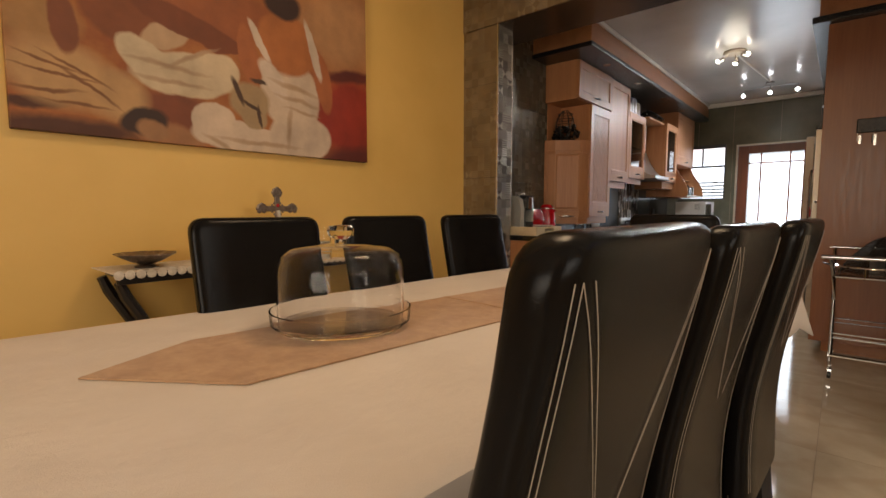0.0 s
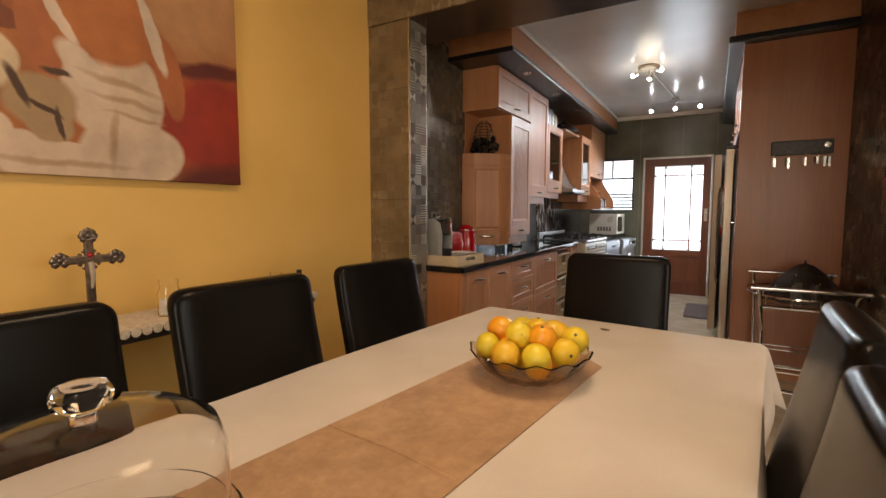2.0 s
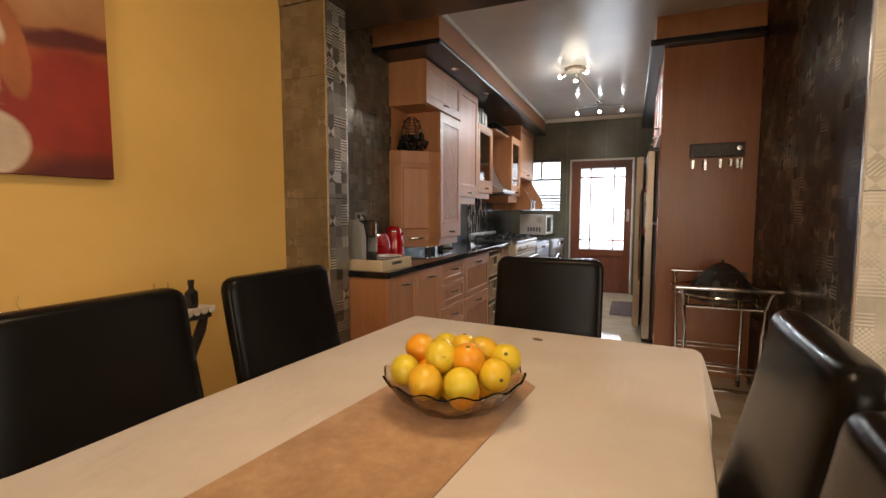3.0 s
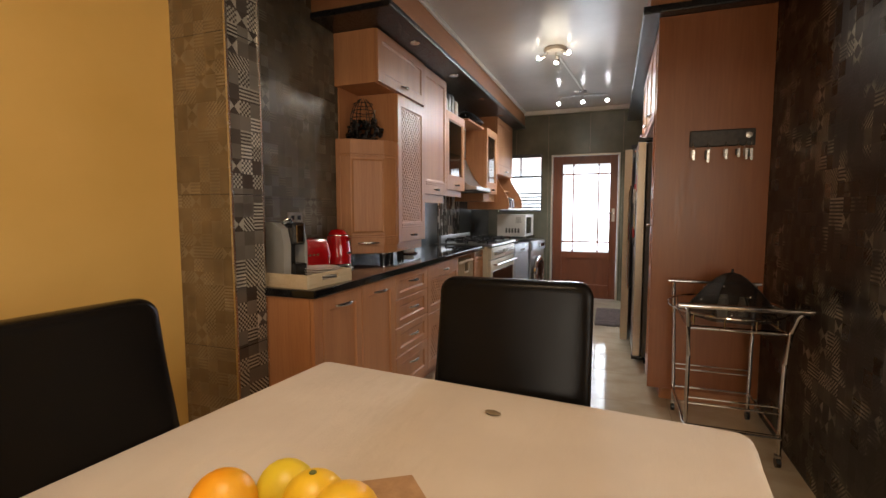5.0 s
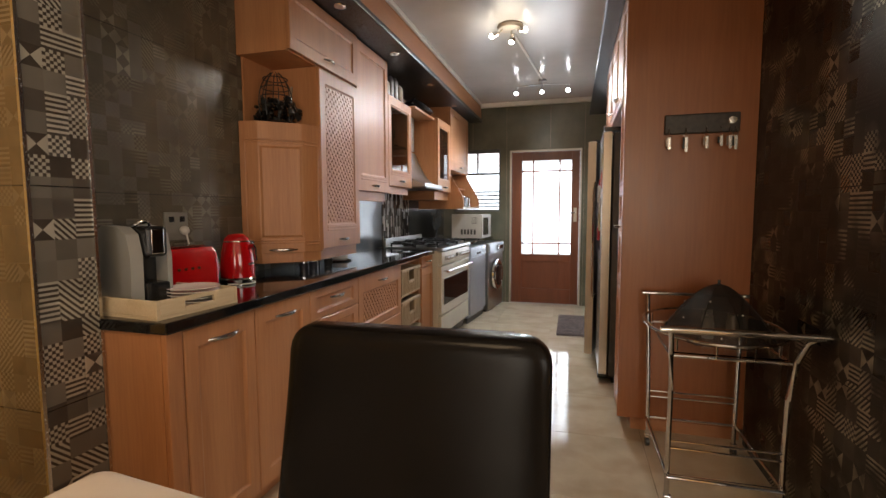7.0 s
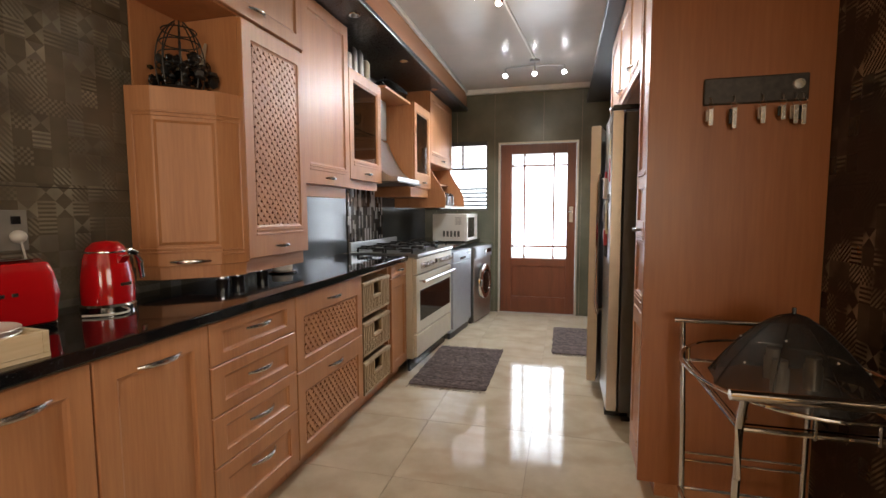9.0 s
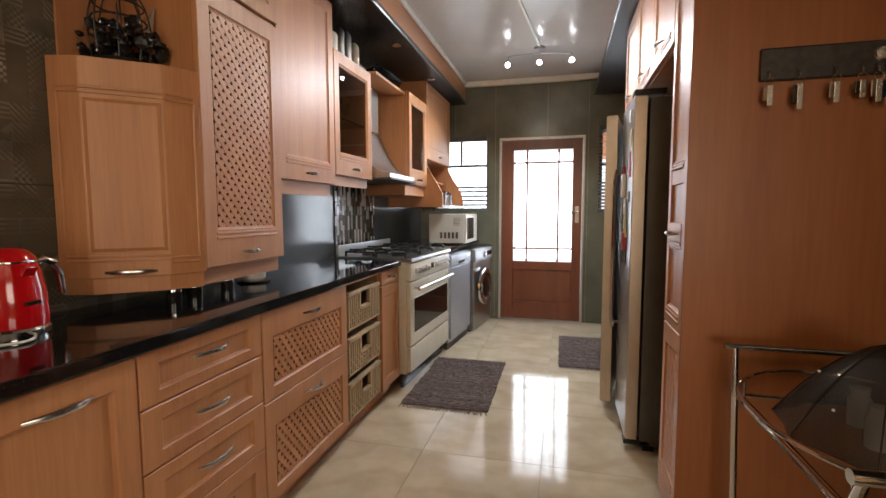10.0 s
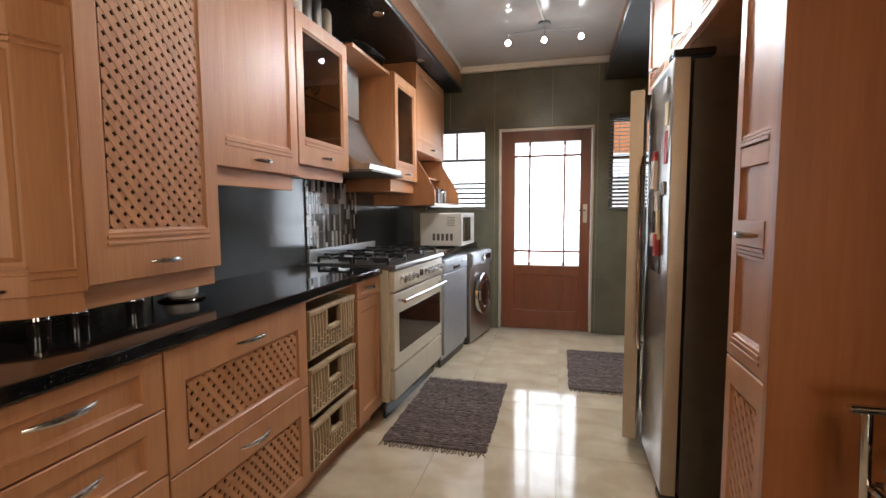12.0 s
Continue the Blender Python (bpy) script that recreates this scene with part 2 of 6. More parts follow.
CLEAR = glass("clear_glass", (1, 1, 1), 0.0, 1.22)
AMBER = glass("amber_pressed_glass", (0.93, 0.84, 0.70), 0.03)
PANE = glass("window_glass", (0.97, 0.98, 1.0), 0.0, 1.1)
SMOKY_PANE = glass("grey_cabinet_glass", (0.42, 0.40, 0.38), 0.0, 1.3)
SILVER = plain("silver_plastic", (0.46, 0.46, 0.44), 0.3, 0.35, vary=0.05)
FROST = glass("frosted_glass", (0.95, 0.97, 1.0), 0.35, 1.2)
WICKER = wood("wicker", (0.30, 0.20, 0.105), (0.52, 0.40, 0.25), rough=0.65, grain=2.0, coat=0.0)
RATTAN_TRAY = wood("pale_woven_tray", (0.52, 0.40, 0.24), (0.70, 0.58, 0.40), rough=0.6, along="x", coat=0.0)
PORCELAIN = plain("white_porcelain", (0.78, 0.74, 0.68), 0.15, vary=0.03)
LACE = cloth("cream_lace", (0.50, 0.42, 0.32), (0.72, 0.64, 0.53), 500, 60)
PEWTER = plain("tarnished_silver", (0.22, 0.17, 0.14), 0.3, 0.9, vary=0.35, scale=60)
GARNET = plain("red_stone", (0.3, 0.01, 0.015), 0.1)
BULB = emit("lit_bulb", (1.0, 0.90, 0.74), 28)
BULB_COOL = emit("lit_spot", (0.95, 0.97, 1.0), 34)
WHITE_PLASTIC = plain("white_plastic", (0.66, 0.64, 0.60), 0.35, vary=0.04)


def rag(name):
    n = Nodes(name)
    s = n.node("ShaderNodeObjectInfo").outputs["Random"]
    v = n.node("ShaderNodeMapping", (n.place(),))
    v.inputs["Scale"].default_value = (4, 1.5, 1)
    f = n.noise(v.outputs[0], 22, 5, 0.75)
    c = n.mix(n.ramp(f, 0.36, 0.66), (0.012, 0.008, 0.008), (0.27, 0.20, 0.18))
    c2 = n.mix(n.math("MULTIPLY", s, 0.5), c, (0.05, 0.036, 0.034))
    n.set(Base_Color=c2, Roughness=0.95)
    n.bump(f, 0.6, 0.004)
    return n.m


RAG = rag("rag_weave")


def citrus(name):
    n = Nodes(name)
    r = n.node("ShaderNodeObjectInfo").outputs["Random"]
    c = n.mix(n.ramp(r, 0.2, 0.85), (0.80, 0.33, 0.012), (0.74, 0.55, 0.030))
    green = n.ramp(n.noise(n.coords(), 9, 3), 0.45, 0.75)
    c = n.mix(n.math("MULTIPLY", green, 0.45), c, (0.50, 0.48, 0.05))
    spot = n.ramp(n.noise(n.coords(), 38, 3), 0.68, 0.74)
    c = n.mix(n.math("MULTIPLY", spot, 0.6), c, (0.28, 0.13, 0.02))
    n.set(Base_Color=c, Roughness=0.38)
    n.bump(n.noise(n.coords(), 260, 2), 0.3, 0.001)
    return n.m


FRUIT = citrus("citrus_peel")

# ---- building helpers ----


def box(bm, x0, x1, y0, y1, z0, z1, bevel=0.0):
    vs = [bm.verts.new(p) for p in ((x0, y0, z0), (x1, y0, z0), (x1, y1, z0), (x0, y1, z0), (x0, y0, z1), (x1, y0, z1), (x1, y1, z1), (x0, y1, z1))]
    fs = [bm.faces.new([vs[i] for i in f]) for f in ((3, 2, 1, 0), (4, 5, 6, 7), (0, 1, 5, 4), (1, 2, 6, 5), (2, 3, 7, 6), (3, 0, 4, 7))]
    if bevel:
        es = list({e for f in fs for e in f.edges})
        bmesh.ops.bevel(bm, geom=es, offset=bevel, segments=2, profile=0.5, affect="EDGES")
    return bm


def prism(bm, outline, z0, z1, bevel=0.0):
    lo = [bm.verts.new((x, y, z0)) for x, y in outline]
    hi = [bm.verts.new((x, y, z1)) for x, y in outline]
    n = len(outline)
    fs = [bm.faces.new(lo[::-1]), bm.faces.new(hi)]
    fs += [bm.faces.new((lo[i], lo[(i + 1) % n], hi[(i + 1) % n], hi[i])) for i in range(n)]
    if bevel:
        bmesh.ops.bevel(bm, geom=list({e for f in fs for e in f.edges}), offset=bevel, segments=2, profile=0.5, affect="EDGES")
    return bm


def prism_side(bm, outline, x0, x1):
    """A prism along x; the outline is in y and z."""
    a = [bm.verts.new((x0, y, z)) for y, z in outline]
    b = [bm.verts.new((x1, y, z)) for y, z in outline]
    n = len(outline)
    bm.faces.new(a[::-1]), bm.faces.new(b)
    for i in range(n):
        bm.faces.new((a[i], a[(i + 1) % n], b[(i + 1) % n], b[i]))
    return bm


def lathe(bm, profile, segs=32, centre=(0, 0, 0), wave=0.0, waves=12, m=None):
    """Turns (radius, height) pairs round z."""
    rings = []
    for k, (r, z) in enumerate(profile):
        ring = []
        for i in range(segs):
            a = 2 * math.pi * i / segs
            w = 1 + wave * math.cos(waves * a) * (k / (len(profile) - 1))
            p = Vector((r * w * math.cos(a), r * w * math.sin(a), z))
            ring.append(bm.verts.new((m @ p if m else p) + Vector(centre)))
        rings.append(ring)
    for a, b in zip(rings, rings[1:]):
        for i in range(segs):
            bm.faces.new((a[i], a[(i + 1) % segs], b[(i + 1) % segs], b[i]))
    loop = profile[0] == profile[-1]
    if profile[0][0] > 1e-4 and not loop:
        bm.faces.new(rings[0][::-1])
    if profile[-1][0] > 1e-4 and not loop:
        bm.faces.new(rings[-1])
    bmesh.ops.remove_doubles(bm, verts=bm.verts[:], dist=1e-5)
    return bm


def tube(bm, path, r, segs=8, flat=1.0):
    """A round bar along a path; r may be one radius or one for each point."""
    pts = [Vector(p) for p in path]
    rs = r if isinstance(r, (list, tuple)) else [r] * len(pts)
    rings = []
    for i, p in enumerate(pts):
        d = (pts[min(i + 1, len(pts) - 1)] - pts[max(i - 1, 0)]).normalized()
        up = Vector((0, 0, 1)) if abs(d.z) < 0.95 else Vector((0, 1, 0))
        s = d.cross(up).normalized()
        u = s.cross(d)
        rings.append([bm.verts.new(p + rs[i] * (math.cos(2 * math.pi * k / segs) * s + flat * math.sin(2 * math.pi * k / segs) * u)) for k in range(segs)])
    for a, b in zip(rings, rings[1:]):
        for k in range(segs):
            bm.faces.new((a[k], a[(k + 1) % segs], b[(k + 1) % segs], b[k]))
    bm.faces.new(rings[0][::-1]), bm.faces.new(rings[-1])
    return bm


def arc(p, q, sag, n=10):
    """Points from p to q that bow out by the vector sag."""
    p, q, sag = Vector(p), Vector(q), Vector(sag)
    return [p.lerp(q, i / n) + sag * (1 - (2 * i / n - 1) ** 2) for i in range(n + 1)]


def ball(bm, r, centre=(0, 0, 0), stretch=(1, 1, 1), sub=2):
    m = Matrix.Translation(centre) @ Matrix.Diagonal((*[r * s for s in stretch], 1))
    bmesh.ops.create_icosphere(bm, subdivisions=sub, radius=1, matrix=m)
    return bm


def mesh_of(name, bm, material, smooth=False):
    bmesh.ops.recalc_face_normals(bm, faces=bm.faces[:])
    me = bpy.data.meshes.new(name)
    if smooth:
        for f in bm.faces:
            f.smooth = True
        for e in bm.edges:
            if len(e.link_faces) == 2 and e.calc_face_angle(0) > radians(38):
                e.smooth = False
    bm.to_mesh(me)
    bm.free()
    me.materials.append(material)
    return me


def part(name, bm, material, parent=None, label="", smooth=False):
    ob = new(name, mesh_of(name, bm, material, smooth))
    if parent:
        ob.parent = parent
    if label:
        ob["label"] = label
    return ob


def thing(name, label, category, place=(0, 0, 0), turn=0.0, group="", kind=""):
    ob = new(name)
    ob.empty_display_size = 0.1
    ob.matrix_world = pose(*place, 0, 0, turn)
    return tagged(ob, label, category, group, kind)


def structure(name, bm, material, label=""):
    return tagged(part(name, bm, material), label, kind="structure")


def B():
    return bmesh.new()

# ---- structure ----
WL, WR, BX, PX, CZ = 2.505, -0.15, 8.50, 3.17, 2.67  # left wall, right wall, back wall, cross wall, kitchen ceiling

structure("floor", box(B(), -2.0, 8.7, -2.8, 2.7, -0.1, -0.006), GROUT, "cream marble tiled floor with thin joints")
structure("wall_yellow", box(B(), -2.0, PX, WL, WL + 0.15, 0, 2.9), YELLOW, "warm yellow plastered dining wall")
structure("wall_kitchen_tiled", box(B(), PX, BX, WL, WL + 0.15, 0, 2.9), TILE_KITCHEN_LIT, "dark patterned tile kitchen wall, light put into its colour")
# cross wall: pier face with its yellow reflection coloured in, and border-tiled reveal
pier = structure("wall_pier", box(B(), PX, 3.356, 2.208, WL, 0, 2.372), TILE_TAN_REFLECT, "bronze patterned tile pier, tinted with the yellow wall's reflection")
structure("trim_border_tiles", box(B(), PX + 0.006, 3.350, 2.202, 2.208, 0, 2.372), TILE_BORDER, "strip of small patterned mosaic tiles")
for x in (PX - 0.002, 3.350):
    structure("trim_metal_edge", box(B(), x - 0.004, x + 0.006, 2.198, 2.208, 0, 2.372), NICKEL, "thin metal tile edge")
structure("wall_lintel", box(B(), PX, 3.60, WR, WL, 2.372, 2.9), TILE_BROWN, "dark brown tiled lintel")
structure("trim_lintel_tiles", box(B(), PX - 0.008, PX, WR, WL, 2.376, 2.9), TILE_TAN_REFLECT, "bronze patterned tiles on the lintel, tinted with the yellow wall's reflection")
structure("wall_right_tiled", box(B(), PX + 0.008, 4.94, WR - 0.15, WR, 0, 2.9), TILE_SHADED, "dark patterned tile wall, shade and glints in its colour")
structure("wall_right_pier", box(B(), PX, PX + 0.008, -2.8, -0.105, 0, 2.37), TILE_WINDOW_LIT, "patterned tile face of the pier, window glare in its colour")
structure("wall_right_behind", box(B(), PX + 0.008, BX, -0.35, WR - 0.152, 0, 2.9), OLIVE, "plain wall behind the units")
structure("wall_right_reveal", box(B(), PX + 0.009, 3.34, WR, -0.105, 0, 2.37), TILE_SHADED, "dark patterned tile reveal, shade and glints in its colour")
structure("trim_metal_edge_right", box(B(), PX - 0.004, PX + 0.012, -0.105, -0.097, 0, 2.37), NICKEL, "thin metal tile edge")
w = B()
box(w, -2.15, -2.0, -2.8, -0.85, 0, 2.9), box(w, -2.15, -2.0, 1.25, 2.7, 0, 2.9), box(w, -2.15, -2.0, -0.85, 1.25, 0, 0.7), box(w, -2.15, -2.0, -0.85, 1.25, 2.2, 2.9)
structure("wall_dining_end", w, YELLOW, "yellow plastered wall with a window opening")
w = B()
box(w, -2.0, -0.1, -2.8, -2.65, 0, 2.9), box(w, 2.1, PX, -2.8, -2.65, 0, 2.9), box(w, -0.1, 2.1, -2.8, -2.65, 0, 1.0), box(w, -0.1, 2.1, -2.8, -2.65, 2.3, 2.9)
structure("wall_dining_window", w, YELLOW, "yellow plastered wall with a window opening")
structure("ceiling_dining", box(B(), -2.0, PX, -2.8, 2.7, 2.75, 2.9), WHITE, "white dining ceiling")
structure("ceiling_kitchen", box(B(), 3.60, BX, WR - 0.2, WL, CZ, 2.9), CEIL, "glossy pale ceiling")

# back wall with door and two windows
DY0, DY1, DZ = 0.672, 1.552, 2.02
w = B()
for y0, y1, z0, z1 in ((-0.35, 0.06, 0, 2.9), (0.06, 0.50, 0, 1.215), (0.06, 0.50, 2.10, 2.9), (0.50, DY0, 0, 2.9), (DY0, DY1, DZ, 2.9), (DY1, 1.70, 0, 2.9), (1.70, 2.35, 0, 1.235), (1.70, 2.35, 2.07, 2.9), (2.35, 2.66, 0, 2.9)):
    box(w, BX, BX + 0.14, y0, y1, z0, z1)
structure("wall_back", w, OLIVE, "olive green glazed back wall")
for y in (0.62, 1.05, 1.62, 2.08):
    structure("trim_tile_joint", box(B(), BX - 0.002, BX, y - 0.0015, y + 0.0015, DZ + 0.02 if DY0 < y < DY1 else 0, CZ), GROUT)
for y0, y1, z0, z1 in ((DY0 - 0.022, DY0, 0, DZ + 0.022), (DY1, DY1 + 0.022, 0, DZ + 0.022), (DY0, DY1, DZ, DZ + 0.022)):
    structure("trim_door_edge", box(B(), BX - 0.012, BX, y0, y1, z0, z1, 0.003), CHAMPAGNE, "pale metal door edging")
for name, v in (("trim_cornice_back", (8.44, BX, WR, WL, 2.615, CZ)), ("trim_cornice_left", (4.16, 8.44, 1.94, 1.965, 2.635, CZ))):
    structure(name, box(B(), *v, 0.006), WHITE, "white ceiling cornice")
structure("ground", box(B(), 8.70, 40, -20, 20, -0.3, -0.06), plain("concrete_paving", (0.42, 0.40, 0.37), 0.8), "pale concrete paving outside")
# Emission makes this wall glow in place of daylight outside.
structure("backdrop", box(B(), 10.6, 10.7, -4, 6, -0.06, 3.6), emit("glowing_white_wall", (0.94, 0.97, 1.0), 1.15), "white boundary wall, self-lit in place of sunlight")
# Brick colour plus an added glow that imitates sun on it.
brick_wall = structure("backdrop_brick", box(box(B(), 10.2, 10.55, 1.85, 6, 2.0, 3.4), 10.2, 10.55, -4, 0.4, 2.0, 3.4), plain("glowing_brick", (0.42, 0.17, 0.08), 0.8, vary=0.3, scale=9, Emission_Color=(0.60, 0.26, 0.12, 1), Emission_Strength=0.5), "orange brick upper wall with a glow added for sunlight")


def back_door():
    d = tagged(new("door_back"), "mahogany half-glazed back door, closed", "door", kind="structure")
    y0, y1, x0, x1 = DY0 + 0.004, DY1 - 0.004, BX + 0.012, BX + 0.055
    gy0, gy1, gz0, gz1 = 0.775, 1.415, 0.665, 1.905
    for n, v in (("door_stile", (y0, gy0, 0.006, DZ - 0.004)), ("door_stile", (gy1, y1, 0.006, DZ - 0.004)), ("top_rail", (gy0, gy1, gz1, DZ - 0.004)), ("lock_rail", (gy0, gy1, 0.57, gz0)), ("bottom_rail", (gy0, gy1, 0.006, 0.20))):
        part(n, box(B(), x0, x1, *v, 0.004), MAHOGANY, d)
    part("lower_panel", box(B(), x0 + 0.012, x1 - 0.01, gy0, gy1, 0.20, 0.57, 0.003), MAHOGANY, d)
    pane = part("pane", box(B(), x0 + 0.019, x0 + 0.024, gy0, gy1, gz0, gz1), FROST, d, "bright frosted glass pane")
    pane.visible_shadow = False
    for y in (0.925, 1.265):
        part("glazing_bar", box(B(), x0 + 0.004, x0 + 0.018, y - 0.011, y + 0.011, gz0, gz1), MAHOGANY, d)
    for z in (0.81, 1.765):
        part("glazing_bar", box(B(), x0 + 0.004, x0 + 0.018, gy0, gy1, z - 0.011, z + 0.011), MAHOGANY, d)
    plate = part("lock_plate", box(B(), x0 - 0.006, x0, 0.705, 0.745, 1.10, 1.28, 0.002), CHAMPAGNE, d, "brass lock plate")
    b = tube(B(), [(x0 - 0.006, 0.725, 1.22), (x0 - 0.045, 0.725, 1.22)], 0.008)
    tube(b, [(x0 - 0.045, 0.72, 1.22), (x0 - 0.045, 0.84, 1.218)], 0.008)
    part("lever_handle", b, CHROME, plate, "chrome lever handle", True)


back_door()


def window(name, y0, y1, z0, z1, label):
    w = tagged(new(name), label, "window", kind="structure")
    x0, x1 = BX + 0.05, BX + 0.085
    for v in ((y0, y0 + 0.03, z0, z1), (y1 - 0.03, y1, z0, z1), (y0 + 0.03, y1 - 0.03, z0, z0 + 0.03), (y0 + 0.03, y1 - 0.03, z1 - 0.03, z1), (y0 + 0.03, y1 - 0.03, z0 + 0.50, z0 + 0.53), ((y0 + y1) / 2 - 0.011, (y0 + y1) / 2 + 0.011, z0 + 0.53, z1 - 0.03)):
        part("window_frame", box(B(), x0, x1, *v, 0.003), plain("steel_window_frame", (0.10, 0.10, 0.09), 0.4) if "steel_window_frame" not in bpy.data.materials else bpy.data.materials["steel_window_frame"], w)
    p = part("pane", box(B(), x0 + 0.014, x0 + 0.019, y0 + 0.03, y1 - 0.03, z0 + 0.03, z1 - 0.03), PANE, w)
    p.visible_shadow = False
    return w


window("window_1", 1.70, 2.35, 1.235, 2.07, "small steel-framed window beside the back door")
window("window_2", 0.06, 0.50, 1.215, 2.10, "narrow window with lowered venetian blind")


def blind(y0, y1, z0, z1, pitch, tilt, label):
    t = thing("venetian_blind", label, "blind", (BX - 0.02, (y0 + y1) / 2, z1))
    L = (y1 - y0) / 2
    part("head_rail", box(B(), -0.03, 0.02, -L, L, -0.045, 0.0, 0.003), plain("dark_blind_rail", (0.05, 0.05, 0.05), 0.4), t)
    n = int((z1 - z0 - 0.06) / pitch)
    me = mesh_of("slat", box(B(), -0.012, 0.012, -L + 0.006, L - 0.006, -0.0007, 0.0007), plain("blind_slat", (0.24, 0.26, 0.28), 0.4, 0.3))
    for i in range(n):
        s = new("slat", me)
        s.parent = t
        s.matrix_basis = pose(0, 0, -0.06 - i * pitch, 0, tilt if i < n * 0.62 else 62, 0)
    for y in (-L * 0.6, L * 0.6):
        part("cord", tube(B(), [(-0.013, y, -0.03), (-0.013, y, z0 - z1)], 0.0012, 5), BLACK, t)


blind(0.05, 0.52, 1.20, 2.13, 0.036, 8, "dark venetian blind, lower slats closed")
blind(1.71, 2.34, 1.225, 2.06, 0.05, 3, "thin venetian blind with open slats")

# ---- cabinets ----


def handle_mesh(w):
    n = 12
    path = [(-w / 2 + w * i / n, -0.004 - 0.024 * (1 - (2 * i / n - 1) ** 2), 0) for i in range(n + 1)]
    return tube(B(), path, [0.0035 + 0.004 * (1 - (2 * i / n - 1) ** 2) for i in range(n + 1)], 8, 1.25)


HM = {w: mesh_of("handle", handle_mesh(w * 1.16), NICKEL, True) for w in (0.10, 0.13)}


def handle(door, x, z, w=0.13):
    h = new("handle", HM[w])
    h.parent = door
    h.matrix_basis = pose(x, -0.022, z)
    h["label"] = "satin metal bow handle"


def clip_strip(cx, cz, ang, half, x0, x1, z0, z1):
    """A slat through (cx, cz), cut to a rectangle."""
    d = Vector((math.cos(ang), math.sin(ang)))
    q = Vector((-d.y, d.x)) * half
    c = Vector((cx, cz))
    poly = [c - d * 3 - q, c + d * 3 - q, c + d * 3 + q, c - d * 3 + q]
    for ax, lim, sgn in ((0, x0, 1), (0, x1, -1), (1, z0, 1), (1, z1, -1)):
        out = []
        for a, b in zip(poly, poly[1:] + poly[:1]):
            ia, ib = sgn * (a[ax] - lim) >= 0, sgn * (b[ax] - lim) >= 0
            if ia:
                out.append(a)
            if ia != ib:
                out.append(a.lerp(b, (lim - a[ax]) / (b[ax] - a[ax])))
        poly = out
        if len(poly) < 3:
            return []
    return poly


def lattice(door, x0, x1, z0, z1, pitch=0.031):
    # Black sheet in place of the shade inside the cabinet.
    part("shade_backing", box(B(), x0 - 0.004, x1 + 0.004, -0.003, 0.0, z0 - 0.004, z1 + 0.004), BLACK, door, "black sheet standing in for shade behind the lattice")
    for layer, ang, y in ((0, radians(-52), -0.0170), (1, radians(40), -0.0152)):
        nrm = Vector((-math.sin(ang), math.cos(ang)))
        span = abs(nrm.x) * (x1 - x0) / 2 + abs(nrm.y) * (z1 - z0) / 2
        c = Vector(((x0 + x1) / 2, (z0 + z1) / 2))
        n = int(span / pitch) + 1
        for i in range(-n, n + 1):
            p = c + nrm * i * pitch
            poly = clip_strip(p.x, p.y, ang, pitch * 0.30, x0, x1, z0, z1)
            if len(poly) < 3:
                continue
            bm = B()
            a = [bm.verts.new((v.x, y, v.y)) for v in poly]
            b = [bm.verts.new((v.x, y + 0.005, v.y)) for v in poly]
            bm.faces.new(a), bm.faces.new(b[::-1])
            for k in range(len(poly)):
                bm.faces.new((a[k], b[k], b[(k + 1) % len(poly)], a[(k + 1) % len(poly)]))
            part("slat", bm, BEECH, door)


def panel_frame(bm, x0, x1, z0, z1, st, top, bot, y=-0.022, panel=-0.013):
    """A frame with a sunk panel, bevelled on its inner edge."""
    def ring(a0, a1, c0, c1, yy):
        return [bm.verts.new(p) for p in ((a0, yy, c0), (a1, yy, c0), (a1, yy, c1), (a0, yy, c1))]
    r0 = ring(x0, x1, z0, z1, 0.0)
    r1 = ring(x0, x1, z0, z1, y + 0.003)
    r2 = ring(x0 + 0.003, x1 - 0.003, z0 + 0.003, z1 - 0.003, y)
    r3 = ring(x0 + st, x1 - st, z0 + bot, z1 - top, y)
    r4 = ring(x0 + st + 0.004, x1 - st - 0.004, z0 + bot + 0.004, z1 - top - 0.004, y + 0.005)
    r5 = ring(x0 + st + 0.012, x1 - st - 0.012, z0 + bot + 0.012, z1 - top - 0.012, panel)
    rs = [r0, r1, r2, r3, r4, r5]
    for a, b in zip(rs, rs[1:]):
        for i in range(4):
            bm.faces.new((a[i], a[(i + 1) % 4], b[(i + 1) % 4], b[i]))
    bm.faces.new(r0[::-1])
    return r5


